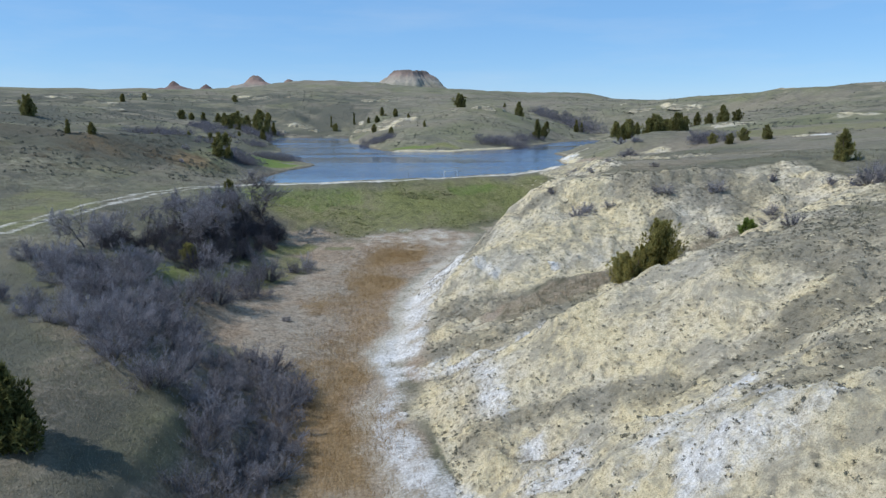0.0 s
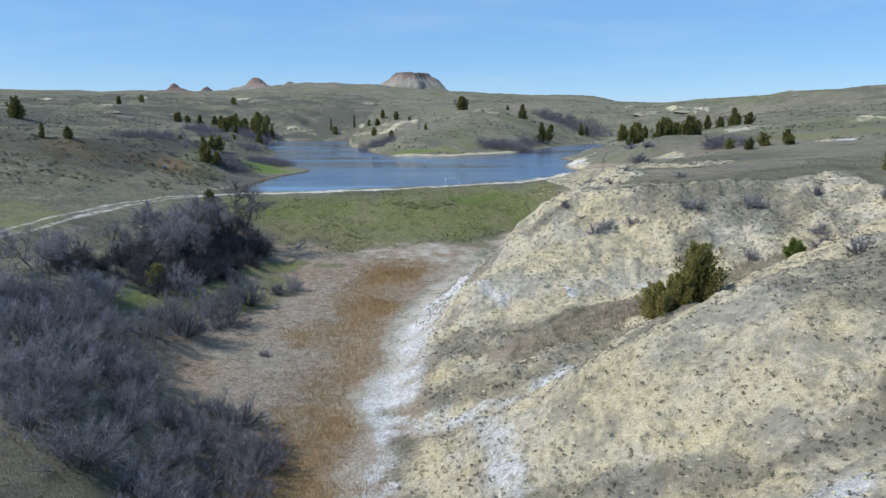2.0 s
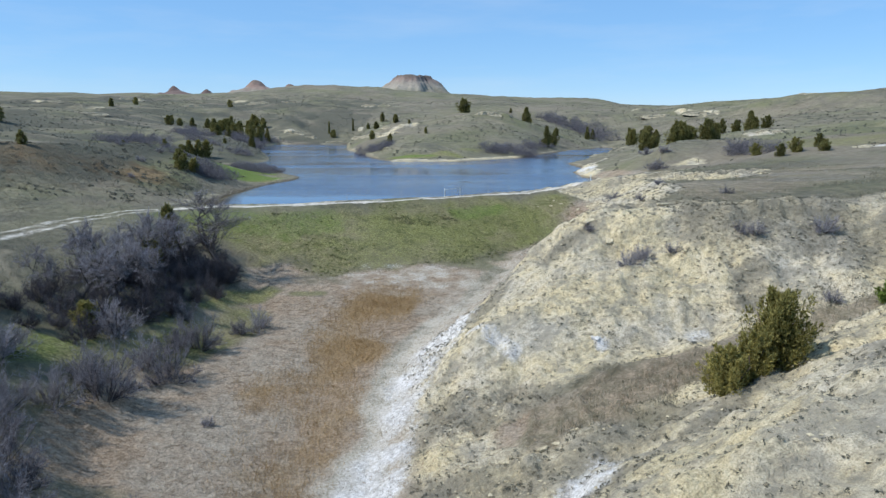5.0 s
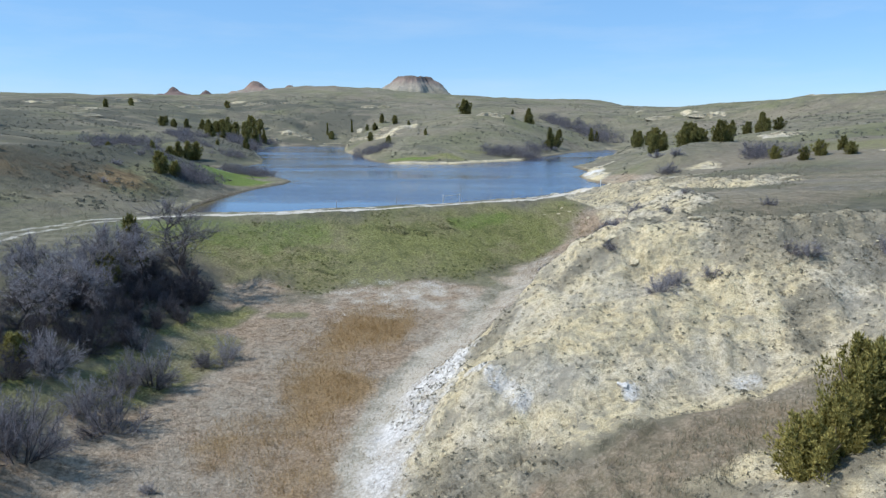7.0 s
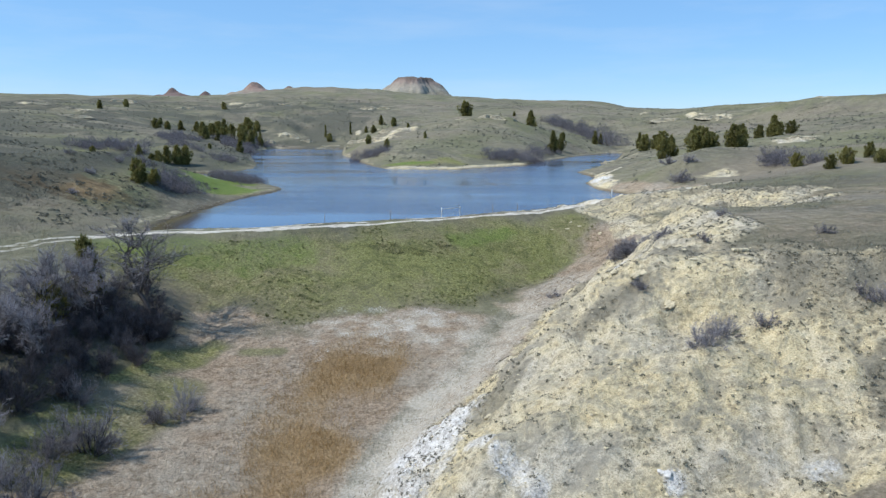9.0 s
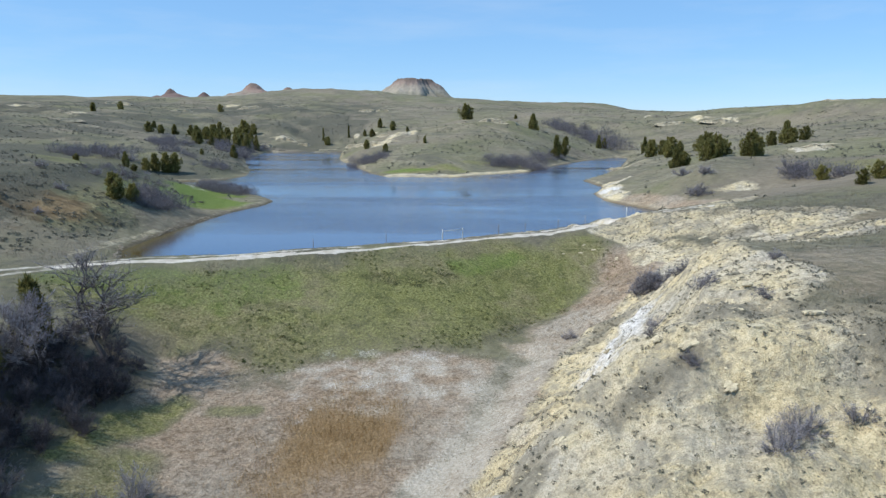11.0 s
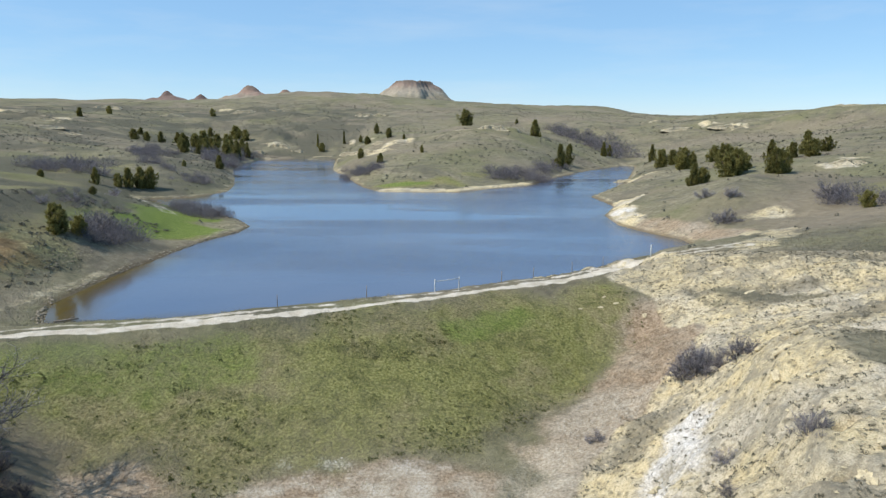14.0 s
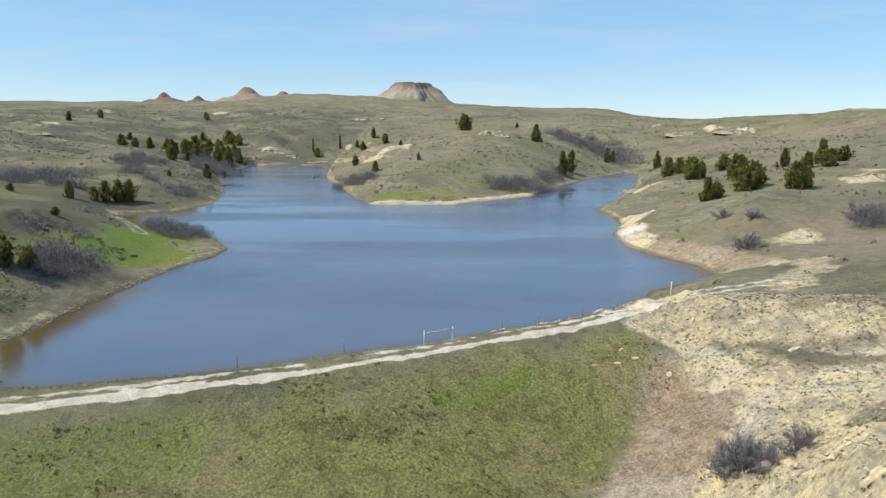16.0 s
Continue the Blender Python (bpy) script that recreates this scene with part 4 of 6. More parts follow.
def ground():
    xs = spread(-14, 36, 0.27, -260, 260, 1.018, 1.018)
    xs = np.concatenate([spread(-260, -250, 8, -2600, -250, 1.1, 1)[:-2], xs, spread(250, 270, 8, 250, 2600, 1, 1.1)[2:]])
    xs = np.unique(np.round(np.sort(xs), 3))
    ys = spread(18, 104, 0.27, -1500, 460, 1.07, 1.008)
    ys = np.concatenate([ys, spread(ys[-1], ys[-1] + 4, 4, ys[-1], 2600, 1, 1.045)[1:]])
    gx, gy = np.meshgrid(xs, ys)
    gz = height(gx, gy)
    GRID.update(x=xs, y=ys, z=gz)
    nx, ny = len(xs), len(ys)
    idx = np.arange(nx * ny).reshape(ny, nx)
    quads = np.stack([idx[:-1, :-1], idx[:-1, 1:], idx[1:, 1:], idx[1:, :-1]], -1).reshape(-1, 4)
    me = bpy.data.meshes.new("ground")
    me.vertices.add(nx * ny)
    me.vertices.foreach_set("co", np.stack([gx, gy, gz], -1).reshape(-1).astype(np.float32))
    me.loops.add(quads.size)
    me.loops.foreach_set("vertex_index", quads.reshape(-1).astype(np.int32))
    me.polygons.add(len(quads))
    me.polygons.foreach_set("loop_start", np.arange(0, quads.size, 4, dtype=np.int32))
    me.polygons.foreach_set("use_smooth", np.ones(len(quads), bool))
    me.update(calc_edges=True)
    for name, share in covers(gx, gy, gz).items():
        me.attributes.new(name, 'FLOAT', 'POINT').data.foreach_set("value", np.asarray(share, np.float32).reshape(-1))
    me.materials.append(GROUND)
    return tagged(new("ground", me), "dry prairie and pale clay badland ground with a dirt track", "ground", kind="structure")


ground()


def lake():
    cell = 2.0
    gx, gy = np.meshgrid(np.arange(-108, 100, cell), np.arange(106, 400, cell))
    d, f = off_line(gx, gy, SHORE + SHORE[:1])
    wet = np.where(inside(gx, gy, SHORE), 1, -1) * d
    ny, nx = gx.shape
    idx = np.arange(nx * ny).reshape(ny, nx)
    best = np.maximum(np.maximum(wet[:-1, :-1], wet[1:, :-1]), np.maximum(wet[:-1, 1:], wet[1:, 1:]))
    quads = np.stack([idx[:-1, :-1], idx[:-1, 1:], idx[1:, 1:], idx[1:, :-1]], -1)[best > -0.4]
    used, faces = np.unique(quads, return_inverse=True)
    me = bpy.data.meshes.new("water")
    me.from_pydata([(float(gx.flat[k]), float(gy.flat[k]), 0.0) for k in used], [], faces.reshape(-1, 4).tolist())
    corner, f = off_line(gx, gy, [(-33, 114), (-36, 121), (-36.4, 130), (-35.5, 142)])
    cove, f = off_line(gx, gy, [(-50, 192), (-62, 203), (-57, 214)])
    east, f = off_line(gx, gy, [(31.5, 172), (36, 160), (36.5, 154)])
    # ochre edges: shallow water, and the bank's reflection put into the colour
    shallow_and_reflection = np.maximum.reduce([step(5, 0.5, corner), step(9, 2, cove), 0.7 * step(4, 0.5, east), 0.5 * step(2.5, 0.2, d)])
    me.attributes.new("shallow_and_reflection", 'FLOAT', 'POINT').data.foreach_set("value", shallow_and_reflection.reshape(-1)[used].astype(np.float32))
    me.materials.append(WATER)
    return tagged(new("water", me), "rippled blue lake water behind an earth dam", "lake", kind="structure")


lake()


# ---- building blocks ----
def mesh_of(name, verts, faces, mat, smooth=False):
    me = bpy.data.meshes.new(name)
    me.from_pydata([tuple(v) for v in verts], [], [tuple(f) for f in faces])
    if smooth:
        me.polygons.foreach_set("use_smooth", np.ones(len(me.polygons), bool))
    me.materials.append(mat)
    return me


def tri_mesh(name, corners, mat):
    """A mesh of loose triangles from an array (n, 3, 3)."""
    n = len(corners)
    me = bpy.data.meshes.new(name)
    me.vertices.add(3 * n)
    me.vertices.foreach_set("co", np.asarray(corners, np.float32).reshape(-1))
    me.loops.add(3 * n)
    me.loops.foreach_set("vertex_index", np.arange(3 * n, dtype=np.int32))
    me.polygons.add(n)
    me.polygons.foreach_set("loop_start", np.arange(0, 3 * n, 3, dtype=np.int32))
    me.update(calc_edges=True)
    me.materials.append(mat)
    return me


def part(name, me, parent, label=""):
    ob = new(name, me)
    ob.parent = parent
    return tagged(ob, label)


def thing(name, label, category, group=""):
    return tagged(new(name), label, category, group)


def tubes(name, runs, mat, sides=5):
    """Tapered limbs: each run is a list of (point, radius)."""
    verts, faces = [], []
    for run in runs:
        first = len(verts)
        for k, (p, r) in enumerate(run):
            a, b = Vector(run[max(0, k - 1)][0]), Vector(run[min(len(run) - 1, k + 1)][0])
            t = (b - a).normalized()
            u = t.orthogonal().normalized()
            w = t.cross(u)
            for q in range(sides):
                c = 2 * math.pi * q / sides
                verts.append(Vector(p) + r * (math.cos(c) * u + math.sin(c) * w))
        for k in range(len(run) - 1):
            for q in range(sides):
                i, j = first + k * sides + q, first + k * sides + (q + 1) % sides
                faces.append((i, j, j + sides, i + sides))
        faces.append(tuple(first + (len(run) - 1) * sides + q for q in range(sides)))
    return mesh_of(name, verts, faces, mat, True)


def slivers(a, b, width, rng, outward=None):
    """Thin pointed triangles from a to b, facing any way, or about outward."""
    d = b - a
    face = rng.normal(size=d.shape)
    side = np.cross(d, face if outward is None else outward + 0.45 * face)
    side /= np.linalg.norm(side, axis=1)[:, None] + 1e-9
    side *= np.asarray(width).reshape(-1, 1)
    return np.stack([a - side, a + side, b], 1)


def unit(v):
    return v / (np.linalg.norm(v, axis=-1)[..., None] + 1e-9)


# ---- plants ----
def shrub_meshes(seed, stems=20, spread_out=1.0, twigs=22):
    """A bare shrub one metre high: stems that fan up from the root, and fine twigs."""
    rng = np.random.default_rng(seed)
    runs, a_all, b_all, w_all = [], [], [], []
    for k in range(stems):
        az, el = rng.uniform(0, 2 * math.pi), radians(rng.uniform(14, 86))
        d = np.array([math.cos(az) * math.cos(el) * spread_out, math.sin(az) * math.cos(el) * spread_out, math.sin(el)])
        length = rng.uniform(0.55, 0.95) * (0.75 + 0.25 * math.sin(el))
        base = np.array([math.cos(az), math.sin(az), 0]) * rng.uniform(0.02, 0.16) + np.array([0, 0, -0.06])
        bend = rng.normal(0, 0.09, 3)
        pts = [base, base + d * length * 0.4 + bend * 0.5, base + d * length * 0.75 + bend + np.array([0, 0, 0.04])]
        runs.append([(tuple(pts[0]), 0.011), (tuple(pts[1]), 0.007), (tuple(pts[2]), 0.003)])
        for q in range(15):
            f = rng.uniform(0.12, 1.0)
            start = pts[0] + (pts[1] - pts[0]) * min(1, f * 2) + (pts[2] - pts[1]) * max(0, 2 * f - 1)
            way = unit(d + rng.normal(0, 0.55, 3) + np.array([0, 0, 0.25]))
            ll = length * rng.uniform(0.25, 0.5)
            end = start + way * ll
            a_all.append(start[None]), b_all.append(end[None]), w_all.append([0.005])
            g = rng.uniform(0.15, 1.0, (twigs, 1))
            s = start + (end - start) * g
            t = unit(way + rng.normal(0, 0.6, (twigs, 3)) + np.array([0, 0, 0.2]))
            a_all.append(s), b_all.append(s + t * rng.uniform(0.05, 0.15, (twigs, 1))), w_all.append(rng.uniform(0.0018, 0.0036, twigs))
    a, b, w = np.concatenate(a_all), np.concatenate(b_all), np.concatenate(w_all)
    out = np.linalg.norm(b / np.array([0.78 * spread_out, 0.78 * spread_out, 0.98]), axis=1)
    pull = np.where(out > 0.94, (1 - rng.uniform(0.0, 0.18, len(b))) / np.maximum(out, 1e-6), 1.0)[:, None]
    b = b * pull
    a = np.where(pull < 0.8, a * np.maximum(pull, 0.75), a)
    return tubes("stem", runs, STEM, 3), tri_mesh("crown", slivers(a, b, w, rng), TWIG)


SHRUBS = [shrub_meshes(k, 18 + 2 * (k % 3), 1.0 + 0.15 * (k % 3)) for k in range(5)]


def shaded_crown(me):
    """The same crown with the grove's shade put into the twig colour."""
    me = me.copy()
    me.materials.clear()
    me.materials.append(SHADE_TWIG)
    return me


# copies for the grove, darkened to stand for its shade
SHADE_SHRUBS = [(stems, shaded_crown(crown)) for stems, crown in SHRUBS[:3]]
RNG = np.random.default_rng(5)
GREY_SHRUB = "bare grey-purple shrub with dense fine leafless twigs"


def shrub(x, y, size, wide=1.0, label=GREY_SHRUB, group="shrubs of the thicket", pool=SHRUBS):
    stems, twigs = pool[int(RNG.integers(len(pool)))]
    top = thing("shrub", label, "shrub", group)
    part("stem", stems, top, "dark grey woody stems")
    part("crown", twigs, top)
    m = Matrix.LocRotScale((x, y, float(lie(x, y)) - 0.03), Euler((0, 0, RNG.uniform(0, 6.28))), (size * wide, size * wide, size))
    top.matrix_basis = m
    return top


def limbs(rng, start, way, length, radius, depth, runs, tips, lift=0.15):
    """A crooked limb that forks on and on; its last forks are handed to tips."""
    pts, p, d = [(tuple(start), radius)], start.copy(), way.copy()
    n = 4 if depth > 1 else 3
    for k in range(n):
        d = unit(d + rng.normal(0, 0.20, 3) + np.array([0, 0, lift * 0.4]))
        p = p + d * length / n
        pts.append((tuple(p), radius * (1 - 0.6 * (k + 1) / n)))
        if depth > 0 and k > 0:
            for q in range(2 if depth > 1 else 3):
                side = unit(d + rng.normal(0, 0.75, 3) + np.array([0, 0, lift]))
                limbs(rng, p, side, length * rng.uniform(0.5, 0.72), radius * 0.5, depth - 1, runs, tips, lift)
    runs.append(pts)
    if depth == 0:
        tips.append((np.array(pts[0][0]), p))


def bare_tree_meshes(seed, tall=5.0, lean=(0.05, 0, 1), thick=0.020, forks=3, bole=0.62, twigs=7):
    rng = np.random.default_rng(seed)
    runs, tips = [], []
    limbs(rng, np.array([0, 0, -0.15]), unit(np.array(lean, float)), tall * bole, tall * thick, forks, runs, tips)
    a = np.concatenate([np.linspace(s, e, 7)[1:] for s, e in tips])
    a = np.repeat(a, twigs, 0)
    way = unit(np.repeat(np.concatenate([np.tile(e - s, (6, 1)) for s, e in tips]), twigs, 0))
    b = a + unit(way + rng.normal(0, 0.7, a.shape) + np.array([0, 0, 0.25])) * rng.uniform(0.15, 0.5, (len(a), 1)) * tall / 5
    trunk = [max(runs, key=lambda r: r[0][1])]
    rest = [r for r in runs if r is not trunk[0]]
    return tubes("trunk", trunk, STEM, 7), tubes("branchwork", rest, STEM, 3), tri_mesh("crown", slivers(a, b, rng.uniform(0.004, 0.009, len(a)), rng), TWIG)


BARE_TREES = [bare_tree_meshes(21, 5.2), bare_tree_meshes(22, 4.2, (0.3, 0.1, 1)), bare_tree_meshes(25, 4.6, (-0.2, 0.1, 1)), bare_tree_meshes(23, 6.2, (0.02, 0, 1), 0.026, 3, 0.62, 4)]


def bare_tree(x, y, size, kind, label="leafless tree with a crooked dark trunk and grey twigs", group="leafless trees", turn=None, wide=1.0):
    top = thing("bare_tree", label, "tree", group)
    for name, me in zip(("trunk", "branchwork", "crown"), BARE_TREES[kind]):
        part(name, me, top)
    top.matrix_basis = Matrix.LocRotScale((x, y, float(lie(x, y))), Euler((0, 0, RNG.uniform(0, 6.28) if turn is None else turn)), (size * wide, size * wide, size))
    return top


def juniper_meshes(seed, lobes, sprays, shape="cone", leaf=0.16, mat=None):
    """A juniper one metre high: a short forked trunk, and a ragged crown of many small sprays on lobes."""
    rng = np.random.default_rng(seed)
    runs, tris = [], []
    for k in range(3):
        d = unit(np.array([rng.normal(0, 0.25), rng.normal(0, 0.25), 1.0]))
        runs.append([((0, 0, -0.05), 0.035), (tuple(d * 0.35), 0.022), (tuple(d * 0.8), 0.006)])
    plume = shape == "plume"
    for k in range(lobes):
        f = (k + 0.5) / lobes
        h = 0.03 + 0.87 * f ** 1.15
        if shape == "cone":
            reach = 0.42 * (1 - f) ** 0.8 + 0.03
        elif shape == "spire":
            reach = 0.20 * (1 - f) ** 0.8 + 0.02
        else:
            reach = 0.46 * math.sin(math.pi * (0.30 + 0.67 * f)) ** 0.75
        reach = reach * rng.uniform(0.55, 1.3)
        az = k * 2.4 + rng.uniform(-0.5, 0.5)
        c = np.array([math.cos(az), math.sin(az), 0]) * reach * rng.uniform(0.35, 0.85) + np.array([0, 0, h])
        size = (0.075 + 0.24 * reach) * rng.uniform(0.45, 1.3) * (0.85 if plume else 0.85)
        d = unit(rng.normal(size=(sprays, 3)) + np.array([0, 0, 0.25]))
        lean = unit(np.array([math.cos(az) * 0.45 + (0.35 if plume else 0), math.sin(az) * 0.45, 1.0]))
        along = rng.uniform(-0.9, 2.0 if plume else 1.1, (sprays, 1))
        p = c + lean * along * size * 1.15 + d * size * rng.uniform(0.25, 0.95, (sprays, 1)) * (1.15 - (0.38 if plume else 0.45) * np.maximum(along, 0))
        p[:, 2] = np.maximum(p[:, 2], 0.02)
        runs.append([((0, 0, h * 0.6), 0.012), (tuple(c), 0.004)])
        for q in range(3):
            way_out = unit(d * 0.6 + lean * 0.5 + rng.normal(0, 0.45, d.shape) + np.array([0, 0, 0.35 if plume else 0.1]))
            ll = leaf * rng.uniform(0.5, 1.15, (sprays, 1))
            tris.append(slivers(p, p + way_out * ll, leaf * rng.uniform(0.12, 0.22, sprays), rng, unit(p - np.array([0, 0, h - 0.25]))))
    return tubes("trunk", runs, BARK, 4), tri_mesh("crown", np.concatenate(tris), mat or NEEDLE)


JUNIPERS = {
    "cone": [juniper_meshes(31, 30, 48, "cone", 0.12), juniper_meshes(32, 26, 50, "cone", 0.12)],
    "spire": [juniper_meshes(33, 16, 50, "spire", 0.12)],
    "round": [juniper_meshes(34, 30, 50, "round", 0.12), juniper_meshes(35, 26, 55, "round", 0.12), juniper_meshes(36, 24, 55, "round", 0.13)],
}


def juniper(x, y, tall, wide=1.0, shape="cone", label="", group="junipers", meshes=None, sink=0.0, turn=None):
    top = thing("juniper", label or {"cone": "dark green juniper of conical shape on dry grass", "spire": "slender dark green juniper on a dry slope",
                                     "round": "rounded bushy olive-green juniper on dry grass"}[shape], "juniper", group)
    pool = JUNIPERS[shape]
    for name, me in zip(("trunk", "crown"), meshes or pool[int(RNG.integers(len(pool)))]):
        part(name, me, top)
    w = tall * wide * RNG.uniform(0.9, 1.1)
    top.matrix_basis = Matrix.LocRotScale((x, y, float(lie(x, y)) - 0.03 * tall - sink), Euler((0, 0, RNG.uniform(0, 6.28) if turn is None else turn)), (w, w * RNG.uniform(0.8, 1.15), tall))
    return top


# the thicket in the draw
def scatter(ring, count, rng, gap):
    """Places inside a ring, no two nearer than gap."""
    xs, ys = [p[0] for p in ring], [p[1] for p in ring]
    got, tries = [], 0
    while len(got) < count and tries < count * 80:
        tries += 1
        p = (rng.uniform(min(xs), max(xs)), rng.uniform(min(ys), max(ys)))
        if bool(inside(np.array(p[0]), np.array(p[1]), ring)) and all(math.dist(p, q) > gap for q in got):
            got.append(p)
    return got


for x, y in scatter(DRAW, 78, RNG, 1.6):
    shrub(x, y, RNG.uniform(1.7, 3.1), RNG.uniform(0.85, 1.15))
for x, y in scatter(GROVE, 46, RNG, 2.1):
    shrub(x, y, RNG.uniform(1.6, 3.0), RNG.uniform(0.8, 1.05), "leafless shrub of the grove, its shade put into the twig colour", "shrubs of the grove", SHADE_SHRUBS)
bare_tree(-24.2, 90.6, 1.15, 3, "tall leafless tree with a slim dark trunk and fine grey crown", turn=0.0, wide=1.35)
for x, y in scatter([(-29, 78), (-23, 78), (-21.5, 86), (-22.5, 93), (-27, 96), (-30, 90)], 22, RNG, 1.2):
    shrub(x, y, RNG.uniform(1.3, 2.4), RNG.uniform(0.9, 1.15), "leafless shrub of the grove, its shade put into the twig colour", "shrubs of the grove", SHADE_SHRUBS)
for x, y, size in ((-31, 64.5, 0.8), (-31.5, 71, 0.75), (-27, 82, 1.15), (-29.5, 86.5, 0.95), (-27.5, 76, 1.1), (-33, 61, 0.75), (-30.4, 79, 0.95), (-25.5, 79, 1.0), (-29, 80, 1.0), (-26, 86, 1.0), (-28.4, 87, 1.0), (-29, 73, 0.95), (-30, 58, 0.8)):
    bare_tree(x, y, size, int(RNG.integers(3)))
for x, y, size in ((-19.1, 71.4, 2.5), (-20.6, 69.8, 2.0), (-19.2, 65.4, 2.6), (-21, 66.3, 2.1), (-21, 60.4, 2.9), (-22.4, 61.5, 2.4), (-16, 77.2, 1.8), (-17.2, 75.8, 1.3), (-22.6, 57.5, 2.2),
                   (-24.5, 69, 2.3), (-22, 75.5, 1.7), (-14.5, 60, 0.6), (-24, 53.5, 1.5), (-30.5, 44.5, 1.2)):
    shrub(x, y, 1.45 * size, 0.82, "bushy bare grey shrub at the edge of dry reeds", "shrubs along the wash")
juniper(-28.6, 90.2, 5.2, 0.7, "cone", "green juniper among leafless grey shrubs")
juniper(-28.2, 84, 3.2, 1.0, "round", "olive-green juniper bush among leafless grey shrubs")
juniper(-26.5, 69, 2.0, 1.0, "round", "olive-green juniper bush among leafless grey shrubs")
# needles darker than NEEDLE: the juniper's shaded side put into the colour
juniper(-18.9, 27.0, 3.9, 0.95, "cone", "tall juniper beside the thicket, needles darkened to stand for shade", meshes=juniper_meshes(38, 60, 110, "cone", 0.085, leaf_material("shade_needles", (0.028, 0.036, 0.012), (0.17, 0.17, 0.055), 0.3)))

# the badland spurs
OLIVE = leaf_material("olive_needles", (0.12, 0.118, 0.034), (0.56, 0.49, 0.17), 0.5)
big = juniper_meshes(41, 70, 110, "plume", 0.06, OLIVE)
low = juniper_meshes(42, 56, 110, "plume", 0.07, OLIVE)
juniper(17.8, 54.2, 4.0, 0.8, "round", "large bushy olive-green juniper in a clay gully", "gully junipers", big, turn=0.2)
juniper(16.0, 52.9, 2.8, 0.95, "round", "ragged olive-green juniper in a clay gully", "gully junipers", low, turn=0.4)
juniper(14.3, 51.7, 2.4, 1.0, "round", "low spreading green juniper in a clay gully", "gully junipers", low, turn=2.0)
FRESH = juniper_meshes(43, 26, 90, "round", 0.10, leaf_material("fresh_leaves", (0.06, 0.10, 0.02), (0.24, 0.31, 0.07)))
juniper(27.6, 60.4, 1.6, 1.5, "round", "fresh green leafy bush between clay spurs", "gully bushes", FRESH)
juniper(43, 73, 3.4, 0.9, "cone", "dark juniper on the grassy plateau")
for x, y, size in ((13.9, 68.8, 1.7), (15.1, 69.6, 1.3), (27.7, 68.6, 1.6), (25.9, 49.5, 1.4), (17.3, 69.6, 1.1), (21.9, 69.2, 1.0), (39, 61.5, 2.6), (41, 63, 2.2), (37.8, 65.8, 1.2), (22.8, 68.7, 1.2),
                   (15.8, 82.9, 1.4), (14.8, 87.6, 1.0), (13.3, 83.5, 0.9), (18.0, 103.1, 1.8), (19.0, 102.7, 2.3), (20.2, 103.1, 2.3), (21.5, 102.2, 1.7), (18.8, 104.6, 1.9), (19.6, 104, 2.2), (11.2, 99.1, 1.0), (30.6, 61.5, 1.7), (31.5, 64, 1.3),
                   (22.5, 103.5, 1.6), (34, 69.5, 1.2), (25, 62, 1.0), (12, 73.2, 0.9), (17, 78, 0.8), (20.5, 84, 0.8), (24, 77, 0.9)):
    shrub(x, y, size, 1.05, "low bare grey shrub on a pale clay slope", "shrubs on the clay")

